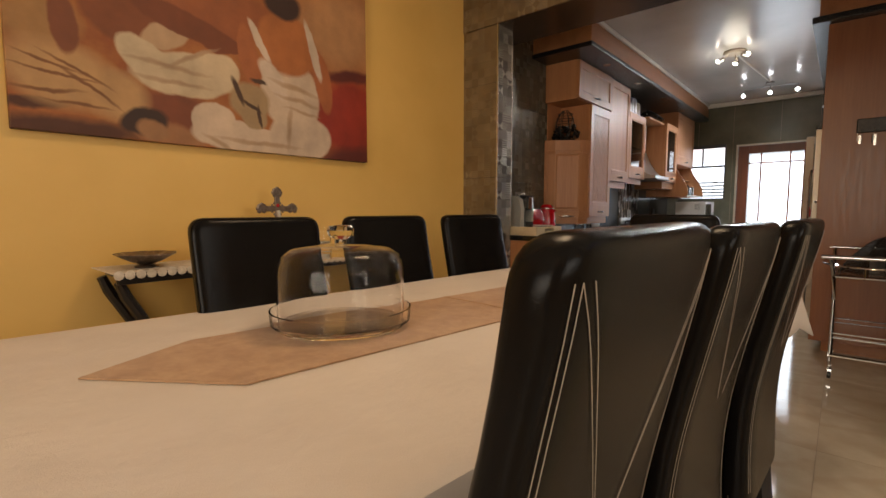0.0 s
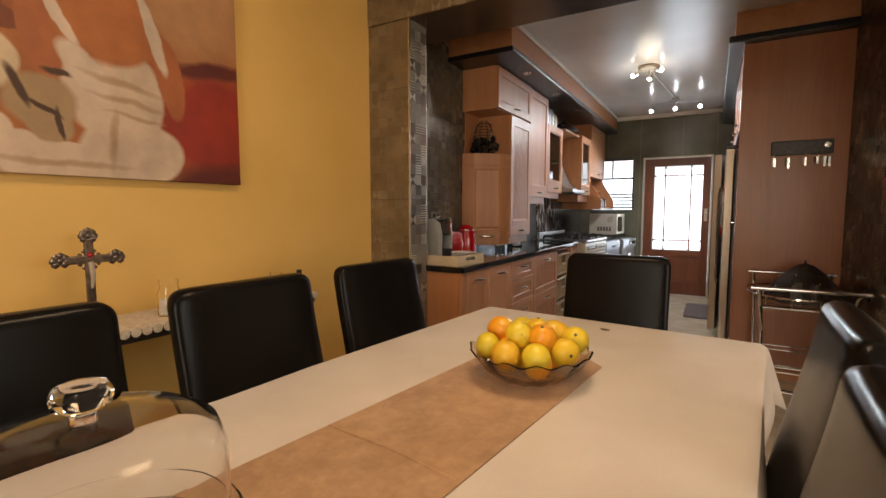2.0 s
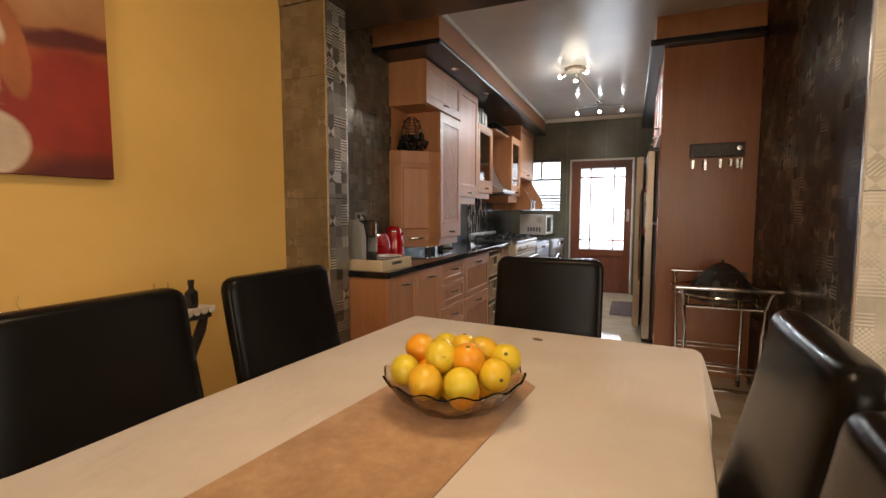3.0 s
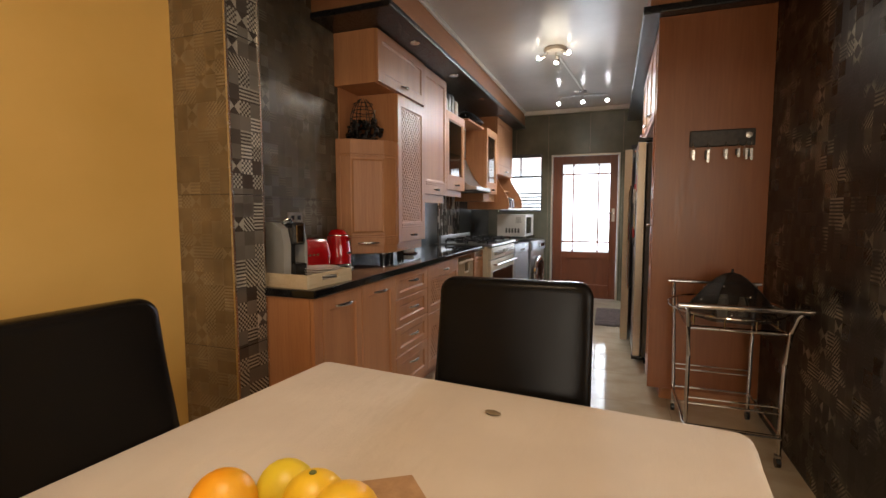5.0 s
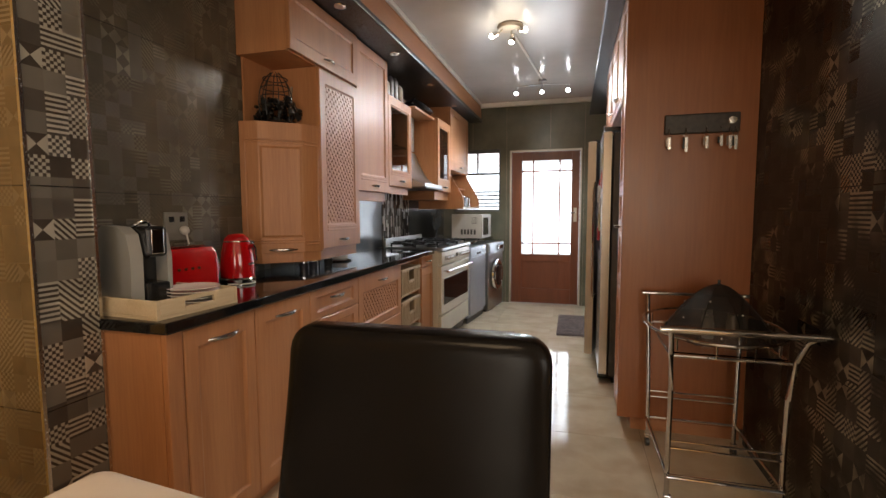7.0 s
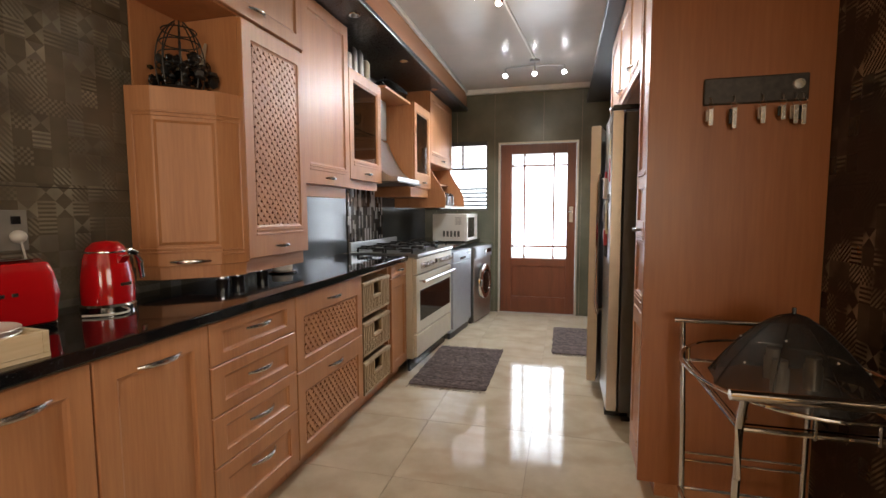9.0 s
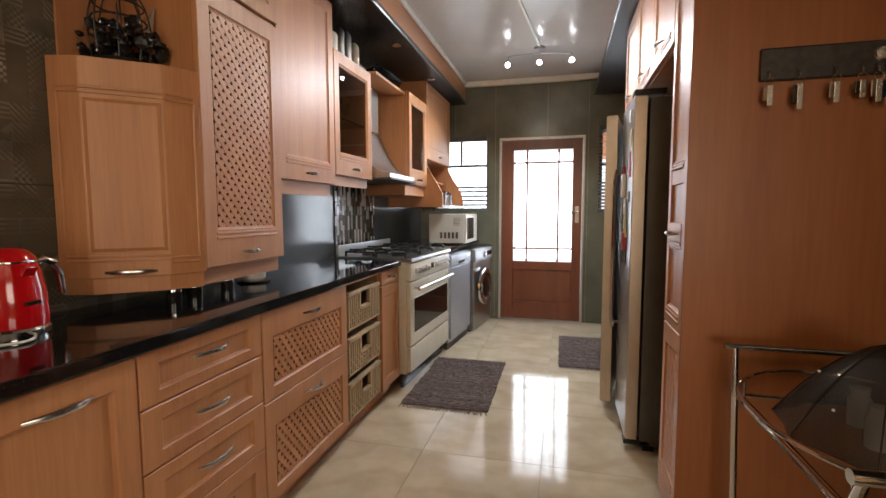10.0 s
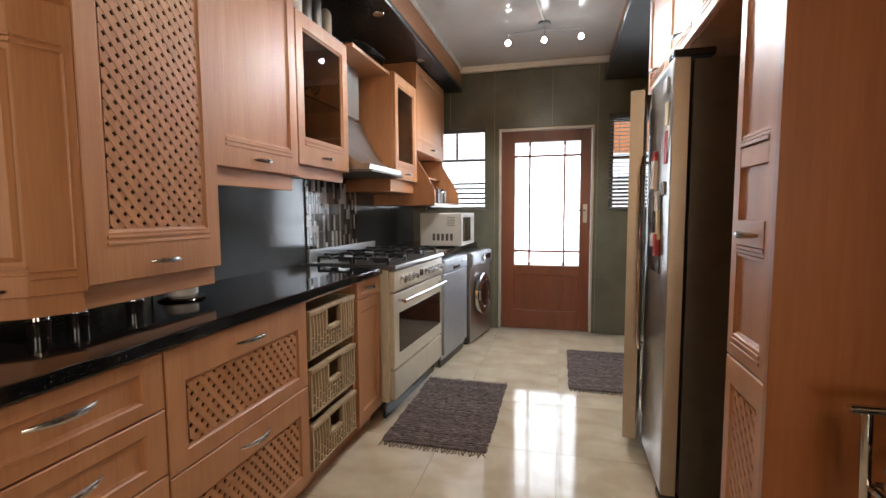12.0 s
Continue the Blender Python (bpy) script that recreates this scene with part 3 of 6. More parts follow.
def front(cab, x0, x1, z0, z1, style, hz=None, hw=0.13, name="door"):
    """A door or drawer front on the plane y = 0 of its cabinet."""
    g = 0.002
    x0, x1, z0, z1 = x0 + g, x1 - g, z0 + g, z1 - g
    w, h = x1 - x0, z1 - z0
    st = min(0.062, w * 0.16)
    top = bot = min(0.065, h * 0.24)
    bm = B()
    if style in ("lattice", "glass"):
        top, bot = (0.075, 0.14) if h > 0.5 else (0.10, 0.05)
        if style == "glass":
            top, bot = 0.07, 0.13
        r5 = panel_frame(bm, x0, x1, z0, z1, st, top, bot)
        bmesh.ops.delete(bm, geom=[f for f in bm.faces if len(f.verts) == 4 and all(abs(v.co.y) < 1e-6 for v in f.verts)], context="FACES_ONLY")
        rb = [bm.verts.new((v.co.x, 0.0, v.co.z)) for v in r5]
        ro = [bm.verts.new(p) for p in ((x0, 0.0, z0), (x1, 0.0, z0), (x1, 0.0, z1), (x0, 0.0, z1))]
        for i in range(4):
            bm.faces.new((r5[i], r5[(i + 1) % 4], rb[(i + 1) % 4], rb[i]))
            bm.faces.new((rb[i], rb[(i + 1) % 4], ro[(i + 1) % 4], ro[i]))
        bmesh.ops.remove_doubles(bm, verts=bm.verts[:], dist=1e-6)
        d = part(name, bm, BEECH, cab)
        ix0, ix1, iz0, iz1 = x0 + st + 0.012, x1 - st - 0.012, z0 + bot + 0.012, z1 - top - 0.012
        if style == "lattice":
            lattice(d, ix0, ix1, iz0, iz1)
        else:
            p = part("pane", box(B(), ix0, ix1, -0.009, -0.005, iz0, iz1), SMOKY_PANE, d, "grey glass pane")
            p.visible_shadow = False
    else:
        if style == "tall":
            top, bot = 0.07, 0.115
        bm.faces.new(panel_frame(bm, x0, x1, z0, z1, st, top, bot)[::1])
        d = part(name, bm, BEECH, cab)
    if h > 0.55 and style != "base":
        for zz in (z0 + bot - 0.012, z0 + bot - 0.030):
            part("moulding", box(B(), x0 + st - 0.006, x1 - st + 0.006, -0.0265, -0.022, zz - 0.005, zz + 0.005, 0.002), BEECH_X, d)
    if hz is not None:
        handle(d, (x0 + x1) / 2, hz, hw)
    return d


def cabinet(name, label, x0, x1, yf, yb, z0, z1, group="", category="cabinet", hollow=False, turn=0):
    """A carcass whose front plane is yf; its own origin lies at its front left bottom corner."""
    t = thing(name, label, category, (x0, yf, z0), turn, group)
    w, h, d = x1 - x0, z1 - z0, yb - yf
    bm = B()
    if hollow:
        box(bm, 0, 0.018, 0.001, d, 0, h), box(bm, w - 0.018, w, 0.001, d, 0, h), box(bm, 0.018, w - 0.018, 0.001, d, 0, 0.018), box(bm, 0.018, w - 0.018, 0.001, d, h - 0.018, h), box(bm, 0.018, w - 0.018, d - 0.01, d, 0.018, h - 0.018)
    else:
        box(bm, 0, w, 0.001, d, 0, h)
    part("carcass", bm, BEECH, t)
    return t


YF, ZB, ZT = 1.972, 0.09, 0.862  # base carcass front; doors stand 22 mm proud of it
base = "base units under the granite worktop"


def base_unit(label, x0, x1, fronts, name="base_cabinet", hollow=False):
    c = cabinet(name, label, x0, x1, YF, WL - 0.004, ZB, ZT, base, hollow=hollow)
    part("plinth", box(B(), 0, x1 - x0, 0.05, 0.068, -ZB, 0), BEECH_X, c)
    for a, b, style, hz, hw, nm in fronts:
        front(c, 0, x1 - x0, a - ZB, b - ZB, style, None if hz is None else hz - ZB, hw, nm)
    return c


c = base_unit("beech end panel of the base units", 3.360, 3.425, [], "end_panel_cabinet")
part("corner_post", box(B(), 0.0, 0.063, -0.022, 0, 0, ZT - ZB, 0.004), BEECH, c)
base_unit("beech base cabinet with one panelled door", 3.427, 3.778, [(0.095, 0.858, "base", 0.80, 0.13, "door")])
base_unit("beech base cabinet with one panelled door", 3.780, 4.178, [(0.095, 0.858, "base", 0.80, 0.13, "door")])
base_unit("beech unit with four panelled drawers", 4.180, 4.698, [(0.704, 0.858, "drawer", 0.80, 0.13, "drawer"), (0.525, 0.704, "drawer", 0.625, 0.13, "drawer"), (0.342, 0.525, "drawer", 0.445, 0.13, "drawer"), (0.095, 0.342, "drawer", 0.262, 0.13, "drawer")], "drawer_unit")
base_unit("beech unit with two lattice-fronted drawers", 4.700, 5.398, [(0.505, 0.858, "lattice", 0.80, 0.13, "drawer"), (0.095, 0.505, "lattice", 0.452, 0.13, "drawer")], "drawer_unit")
bu = base_unit("open beech unit holding three wicker baskets", 5.400, 5.878, [], "basket_unit", True)
for z in (0.352, 0.600):
    part("shelf", box(B(), 0.018, 0.460, 0.01, 0.50, z - ZB - 0.016, z - ZB), BEECH_X, bu)
base_unit("narrow beech pull-out cabinet beside the cooker", 5.880, 6.188, [(0.765, 0.858, "drawer", 0.815, 0.10, "drawer"), (0.095, 0.765, "base", None, 0.10, "door")])


def basket(z, h):
    t = thing("wicker_basket", "woven wicker basket with a cut-out handle", "basket", (5.639, 2.17, z), 0, "baskets in the open unit")
    W, D = 0.212, 0.215
    part("base", box(B(), -W, W, -D, D, 0.001, 0.012), WICKER, t)
    me = mesh_of("stake", tube(B(), [(0, 0, 0.012), (0, -0.004, h * 0.5), (0, 0, h - 0.02)], 0.0085, 6), WICKER, True)
    n = 17
    for i in range(n):
        x = -W + 0.012 + (2 * W - 0.024) * i / (n - 1)
        for y, gap in ((-D + 0.01, abs(x) < 0.055), (D - 0.01, False)):
            if gap:
                continue
            s = new("stake", me)
            s.parent, s.matrix_basis = t, pose(x, y, 0)
    short = mesh_of("stake", tube(B(), [(0, 0, 0.012), (0, 0, h * 0.45)], 0.0085, 6), WICKER, True)
    for x in (-0.045, -0.022, 0, 0.022, 0.045):
        s = new("stake", short)
        s.parent, s.matrix_basis = t, pose(x, -D + 0.01, 0)
    for k in range(4):
        for y in (-D, D - 0.02):
            pts = [(-W, y + 0.01, 0.02 + k * 0.022)] + [(-W + 2 * W * i / 16, y + 0.01 + (0.006 if (i + k) % 2 else -0.006), 0.02 + k * 0.022) for i in range(1, 16)] + [(W, y + 0.01, 0.02 + k * 0.022)]
            part("weaver", tube(B(), pts, 0.006, 5), WICKER, t)
    for x in (-W, W - 0.012):
        part("side", box(B(), x, x + 0.012, -D, D, 0.012, h - 0.02), WICKER, t)
    b = B()
    box(b, -W - 0.004, -0.07, -D - 0.006, -D + 0.022, h - 0.024, h, 0.006), box(b, 0.07, W + 0.004, -D - 0.006, -D + 0.022, h - 0.024, h, 0.006), box(b, -0.078, 0.078, -D - 0.006, -D + 0.022, h - 0.018, h + 0.002, 0.006)
    box(b, -0.078, -0.06, -D - 0.004, -D + 0.02, h * 0.45, h - 0.02, 0.004), box(b, 0.06, 0.078, -D - 0.004, -D + 0.02, h * 0.45, h - 0.02, 0.004), box(b, -0.06, 0.06, -D - 0.004, -D + 0.02, h * 0.42, h * 0.52, 0.004)
    box(b, -W - 0.004, W + 0.004, D - 0.022, D + 0.004, h - 0.024, h, 0.006)
    for x in (-W - 0.004, W - 0.012):
        box(b, x, x + 0.016, -D + 0.022, D - 0.022, h - 0.024, h, 0.005)
    part("rim", b, WICKER, t)


for z, h in ((0.109, 0.205), (0.353, 0.205), (0.601, 0.205)):
    basket(z, h)

tagged(part("worktop", box(B(), 3.346, 6.190, 1.932, WL - 0.002, 0.864, 0.902, 0.006), GRANITE), "polished black granite worktop", "worktop")

# upper row
YU = 2.192
upper = "wall cabinets"


def pelmet(c, w, h=0.06, depth=0.3):
    part("pelmet", box(B(), 0.0, w, 0.012, 0.032, -h, 0.0, 0.003), BEECH_X, c)


def end_cap():
    """Canted cabinet at the end of the wall row."""
    t = thing("corner_cabinet", "canted beech end cabinet with a moulded door", "cabinet", (4.36, WL, 0.955), 0, upper)
    out = [(0.038, -0.004), (0.064, -0.105), (0.215, -0.283), (0.327, -0.335), (0.327, -0.004)]
    part("carcass", prism(B(), out, 0.055, 0.785, 0.003), BEECH, t)
    inner = [(x * 0.96 + 0.012, y * 0.96) for x, y in out]
    part("base_moulding", prism(B(), inner, 0.0, 0.055, 0.002), BEECH, t)
    a, b = Vector((0.064, -0.105, 0)), Vector((0.215, -0.283, 0))
    d = (b - a).normalized()
    m = Matrix(((d.x, d.y, 0, a.x), (d.y, -d.x, 0, a.y), (0, 0, 1, 0), (0, 0, 0, 1)))
    door = new("door", None)
    w = (b - a).length
    bm = B()
    L = w - 0.006
    outer = [(0.006, 0.145), (L, 0.145), (L, 0.652), (0.006, 0.652)]
    vs = [bm.verts.new((x, 0.002, z)) for x, z in outer] + [bm.verts.new((x + (0.012 if x < 0.1 else -0.012), 0.010, z + (0.012 if z < 0.4 else -0.012))) for x, z in outer]
    bm.faces.new(vs[4:])
    for i in range(4):
        bm.faces.new((vs[i], vs[(i + 1) % 4], vs[4 + (i + 1) % 4], vs[4 + i]))
    bpy.data.objects.remove(door)
    bm.transform(m)
    door = part("door", bm, BEECH, t)
    for z in (0.115, 0.130, 0.672, 0.687):
        r = box(B(), -0.004, w + 0.004, -0.002, 0.006, z - 0.005, z + 0.005, 0.002)
        r.transform(m)
        part("moulding", r, BEECH_X, door)
    h = new("handle", HM[0.13])
    h.parent = door
    h.matrix_basis = m @ Matrix.Rotation(0, 4, "Z") @ Matrix.Diagonal((1, -1, 1, 1)) @ pose(w / 2, 0.0, 0.075)
    r0, r1 = Vector((0.038, -0.004, 0)), Vector((0.064, -0.105, 0))
    for z in (0.115, 0.130, 0.672, 0.687):
        part("moulding", tube(B(), [r0.lerp(r1, 0.3) + Vector((-0.001, 0, z)), r0.lerp(r1, 0.98) + Vector((-0.001, 0, z))], 0.005, 6), BEECH_X, t)
    part("moulding", tube(B(), [r0.lerp(r1, 0.3) + Vector((-0.001, 0, 0.13)), r0.lerp(r1, 0.3) + Vector((-0.001, 0, 0.672))], 0.004, 6), BEECH, t)
    # front side face with its sunk panel lines
    s0, s1 = Vector((0.215, -0.283, 0)), Vector((0.327, -0.335, 0))
    for z in (0.10, 0.118, 0.668, 0.686):
        part("moulding", tube(B(), [s0.lerp(s1, 0.06) + Vector((0, -0.001, z)), s0.lerp(s1, 0.80) + Vector((0, -0.001, z))], 0.005, 6), BEECH_X, t)
    part("moulding", tube(B(), [s0.lerp(s1, 0.80) + Vector((0, -0.001, 0.118)), s0.lerp(s1, 0.80) + Vector((0, -0.001, 0.668))], 0.004, 6), BEECH, t)


end_cap()
c = cabinet("wall_cabinet", "tall beech wall cabinet with a lattice door", 4.688, 5.190, YU, WL - 0.004, 1.020, 2.085, upper)
front(c, 0, 0.502, 0, 1.06, "lattice", 0.05, 0.10)
pelmet(c, 0.502, 0.066)
c = cabinet("wall_cabinet", "beech top cabinet with a flap door", 4.405, 5.190, YU, WL - 0.004, 2.088, 2.430, upper)
front(c, 0.0, 0.785, 0.004, 0.34, "drawer", 0.05, 0.10)
part("niche_back", box(B(), 0.030, 0.281, 0.296, 0.306, -0.347, 0.0), BEECH, c)
c = cabinet("wall_cabinet", "tall plain beech wall cabinet", 5.192, 5.755, YU + 0.012, WL - 0.004, 1.390, 2.430, upper)
front(c, 0, 0.563, 0, 1.036, "tall", 0.045, 0.10)
pelmet(c, 0.555, 0.068)
c = cabinet("wall_cabinet", "beech wall cabinet with a glazed door", 5.757, 6.305, YU + 0.012, WL - 0.004, 1.450, 2.190, upper, hollow=True)
front(c, 0, 0.548, 0, 0.736, "glass", 0.05, 0.10)
pelmet(c, 0.53, 0.06)
part("shelf", box(B(), 0.02, 0.528, 0.02, 0.28, 0.36, 0.366), PANE, c)
g2 = B()
for i in range(4):
    lathe(g2, [(0.022, 0), (0.024, 0.002), (0.005, 0.01), (0.004, 0.07), (0.028, 0.09), (0.030, 0.15), (0.026, 0.15), (0.024, 0.095), (0.003, 0.08)], 14, (5.86 + 0.11 * i, 2.33, 1.818))
tagged(part("wine_glasses", g2, PANE, None, "", True), "row of clear stemmed wine glasses", "glasses", kind="stuff")
YG = 2.130
c = cabinet("wall_cabinet", "narrow beech cabinet with a glazed door", 6.910, 7.420, YG, WL - 0.004, 1.450, 2.215, upper, hollow=True)
front(c, 0, 0.51, 0, 0.76, "glass", 0.05, 0.10)
part("pelmet", box(B(), -0.02, 0.51, 0.012, 0.37, -0.085, 0.0, 0.004), BEECH_X, c)
for i, (x, z, r) in enumerate(((0.15, 0.10, 0.07), (0.30, 0.42, 0.06))):
    tagged(part("bowl", lathe(B(), [(0.02, 0), (r * 0.7, 0.02), (r, 0.07), (r * 0.95, 0.07), (r * 0.6, 0.025), (0.0, 0.015)], 20, (6.91 + x, 2.28, 1.469 + (0 if i == 0 else 0.0) + 0.0005)), PORCELAIN, None, "", True), "white porcelain bowl inside the glazed cabinet", "bowl")
c = cabinet("wall_cabinet", "beech wall cabinet with a flap door", 7.422, 8.330, YG, WL - 0.004, 1.720, 2.430, upper)
front(c, 0, 0.908, 0, 0.706, "tall", 0.05, 0.10)


def spice_shelf():
    t = thing("open_shelf", "open beech shelf with curved sides under a cabinet", "shelf", (7.422, YG, 1.270))
    side = [(0.37, 0.0), (-0.165, 0.0), (-0.175, 0.05), (-0.165, 0.13), (-0.12, 0.22), (-0.06, 0.31), (-0.01, 0.40), (0.0, 0.449), (0.37, 0.449)]
    part("side_panel", prism_side(B(), side, 0.0, 0.02), BEECH, t)
    part("side_panel", prism_side(B(), side, 0.888, 0.908), BEECH, t)
    part("bottom", box(B(), 0.02, 0.888, -0.165, 0.37, 0.0, 0.02), BEECH_X, t)
    part("back", box(B(), 0.02, 0.888, 0.355, 0.37, 0.02, 0.44), BEECH_X, t)
    part("edge_strip", box(B(), 0.0, 0.908, -0.172, -0.1655, -0.003, 0.017), WHITE, t)
    part("shelf", box(B(), 0.02, 0.888, 0.02, 0.355, 0.25, 0.266), BEECH_X, t)


spice_shelf()
for x, r, h, m in ((7.62, 0.035, 0.10, CHROME), (7.74, 0.035, 0.12, CHROME), (7.86, 0.032, 0.10, STEEL), (7.98, 0.035, 0.11, CHROME)):
    t = thing("spice_tin", "polished steel canister on the open shelf", "canister", (x, 2.04, 1.2905), 0, "canisters")
    part("tin", lathe(B(), [(r, 0), (r, h), (r * 0.96, h + 0.003)], 20), m, t, "", True)
    part("lid", lathe(B(), [(r * 0.9, h + 0.0035), (r * 0.9, h + 0.016), (r * 0.2, h + 0.018), (r * 0.2, h + 0.03), (0, h + 0.032)], 20), BLACK, t, "black lid", True)


def hood():
    t = thing("cooker_hood", "curved stainless steel cooker hood", "cooker hood", (6.35, WL - 0.002, 1.475))
    prof = [(0.0, 0.0), (-0.44, 0.0), (-0.445, 0.03)]
    for i in range(1, 10):
        u = i / 9
        prof.append((-0.44 + 0.29 * u ** 0.8, 0.03 + 0.34 * u ** 1.25 + 0.05 * math.sin(math.pi * u) * -1))
    prof.append((0.0, 0.37))
    part("canopy", prism_side(B(), prof, -0.02, 0.535), STEEL, t, "", True)
    part("rim", box(B(), -0.022, 0.545, -0.455, 0.0, -0.016, -0.001, 0.004), GREY_SIDE, t)
    part("chimney", box(B(), 0.13, 0.40, -0.19, 0.0, 0.371, 0.70, 0.003), STEEL, t)


hood()
shelf = thing("hood_surround", "beech board bridging above the cooker hood", "shelf", (6.307, WL - 0.002, 2.18))
part("board", box(B(), 0.0, 0.60, -0.36, 0.0, 0.0, 0.022, 0.003), BEECH_X, shelf)
part("back", box(B(), 0.0, 0.60, -0.012, 0.0, -0.68, -0.001), BEECH, shelf)

# bulkheads
k = B()
box(k, 4.17, BX, 1.965, WL, 2.470, 2.640)
structure("bulkhead_left", k, BEECH_X, "beech-clad bulkhead above the wall cabinets")
structure("bulkhead_left_base", box(B(), 4.15, BX, 1.95, WL, 2.432, 2.470, 0.008), BLACK_BAND, "glossy black underside of the bulkhead")
structure("bulkhead_right", box(B(), 4.90, BX, WR, 0.535, 2.500, CZ), BEECH_X, "beech-clad bulkhead above the tall units")
structure("bulkhead_right_base", box(B(), 4.86, BX, WR, 0.575, 2.452, 2.500, 0.008), BLACK_BAND, "glossy black underside of the bulkhead")
for x in (4.75, 5.60, 6.50, 7.40):
    t = thing("downlight", "small chrome recessed downlight, unlit", "downlight", (x, 2.06, 2.432), 0, "downlights")
    part("ring", lathe(B(), [(0.022, -0.0005), (0.036, -0.0005), (0.034, -0.006), (0.024, -0.006)], 20), CHROME, t, "", True)
    part("lens", lathe(B(), [(0.0215, -0.001), (0.0, -0.003)], 16), SMOKED, t)

# splashback
structure("splashback", box(B(), 5.192, BX, WL - 0.006, WL, 0.903, 1.50), GREY_GLASS, "grey glass splashback")
ms = structure("splashback_mosaic", box(B(), 6.325, 7.060, WL - 0.010, WL - 0.007, 0.903, 1.46), BLACK, "mosaic of grey and brown glass strips behind the cooker")


def mosaic_mat():
    n = Nodes("mosaic_strip")
    r = n.node("ShaderNodeObjectInfo").outputs["Random"]
    c = n.mix(n.ramp(r, 0.0, 0.5), (0.02, 0.018, 0.018), (0.13, 0.11, 0.095))
    c = n.mix(n.ramp(r, 0.48, 0.80), c, (0.58, 0.55, 0.53))
    n.set(Base_Color=c, Roughness=0.12)
    return n.m


MOS = mosaic_mat()
mm = {h: mesh_of("mosaic_tile", box(B(), 0, 0.0265, -0.006, 0, 0, h - 0.003), MOS) for h in (0.075, 0.11)}
rnd = random.Random(5)
for i in range(25):
    z = 0.905
    while z < 1.44:
        h = rnd.choice((0.075, 0.11))
        if z + h > 1.46:
            break
        o = new("mosaic_tile", mm[h])
        o.parent = ms
        o.matrix_basis = pose(6.328 + i * 0.0292, WL - 0.010, z)
        z += h

# ---- kitchen appliances ----


def cooker():
    t = thing("range_cooker", "cream and steel range cooker with six burners", "cooker", (6.200, 1.885, 0), -3.5)
    W, D = 0.89, 0.56
    part("body", box(B(), 0, W, 0.02, D, 0.10, 0.885, 0.003), CREAM, t)
    part("kickboard", box(B(), 0.01, W - 0.01, 0.05, 0.07, 0.0, 0.10), BLACK, t)
    door = part("oven_door", box(B(), 0.008, W - 0.008, -0.012, 0.0195, 0.30, 0.745, 0.005), CREAM, t)
    part("window", box(B(), 0.075, W - 0.05, -0.015, -0.0125, 0.385, 0.625, 0.002), SMOKED, door, "dark oven window")
    h = tube(B(), [(0.05, -0.06, 0.70), (W - 0.05, -0.06, 0.70)], 0.012, 12)
    for x in (0.07, W - 0.07):
        tube(h, [(x, -0.012, 0.70), (x, -0.055, 0.70)], 0.009)
    part("handle", h, CHROME, door, "chrome bar handle", True)
    part("drawer", box(B(), 0.008, W - 0.008, -0.012, 0.0195, 0.115, 0.288, 0.005), CREAM, t)
    pan = part("control_panel", box(B(), 0.004, W - 0.004, -0.018, 0.0195, 0.755, 0.875, 0.006), CREAM, t)
    part("clock", box(B(), W / 2 - 0.035, W / 2 + 0.03, -0.020, -0.0185, 0.80, 0.84), SMOKED, pan)
    me = mesh_of("knob", lathe(B(), [(0.024, 0), (0.024, 0.006), (0.019, 0.008), (0.017, 0.03), (0.0, 0.032)], 18, m=Matrix.Rotation(radians(90), 4, "X")), NICKEL, True)
    for x in (0.10, 0.165, 0.23, 0.30, 0.52, 0.59, 0.66, 0.73, 0.80):
        k = new("knob", me)
        k.parent, k.matrix_basis = pan, pose(x, -0.018, 0.815)
    hob = part("hob", box(B(), -0.004, W + 0.004, -0.03, D, 0.886, 0.912, 0.006), STEEL, t, "brushed steel hob")
    part("upstand", box(B(), 0.0, W, D - 0.025, D, 0.913, 0.990, 0.004), STEEL, t, "steel upstand behind the burners")
    for i in range(3):
        for j in range(2):
            cx, cy = 0.155 + i * 0.29, 0.14 + j * 0.24
            part("burner", lathe(B(), [(0.045, 0.9125), (0.045, 0.922), (0.032, 0.926), (0.032, 0.934), (0.0, 0.936)], 20, (cx, cy, 0)), IRON, hob, "", True)
            g = B()
            for a in (-0.11, 0.11):
                box(g, cx - 0.135, cx + 0.135, cy + a - 0.005, cy + a + 0.005, 0.938, 0.950)
            for a in (-0.13, 0.13):
                box(g, cx + a - 0.005, cx + a + 0.005, cy - 0.105, cy + 0.105, 0.938, 0.950)
            for a, b in ((0.06, 0), (-0.06, 0), (0, 0.06), (0, -0.06)):
                box(g, cx + a * 2.1 - (0.06 if a else 0.005), cx + a * 2.1 + (0.06 if a else 0.005), cy + b * 1.7 - (0.05 if b else 0.005), cy + b * 1.7 + (0.05 if b else 0.005), 0.940, 0.956)
            for a in (-0.13, 0.13):
                for b in (-0.11, 0.11):
                    box(g, cx + a - 0.006, cx + a + 0.006, cy + b - 0.006, cy + b + 0.006, 0.9125, 0.938)
            part("pan_support", g, IRON, hob)


cooker()


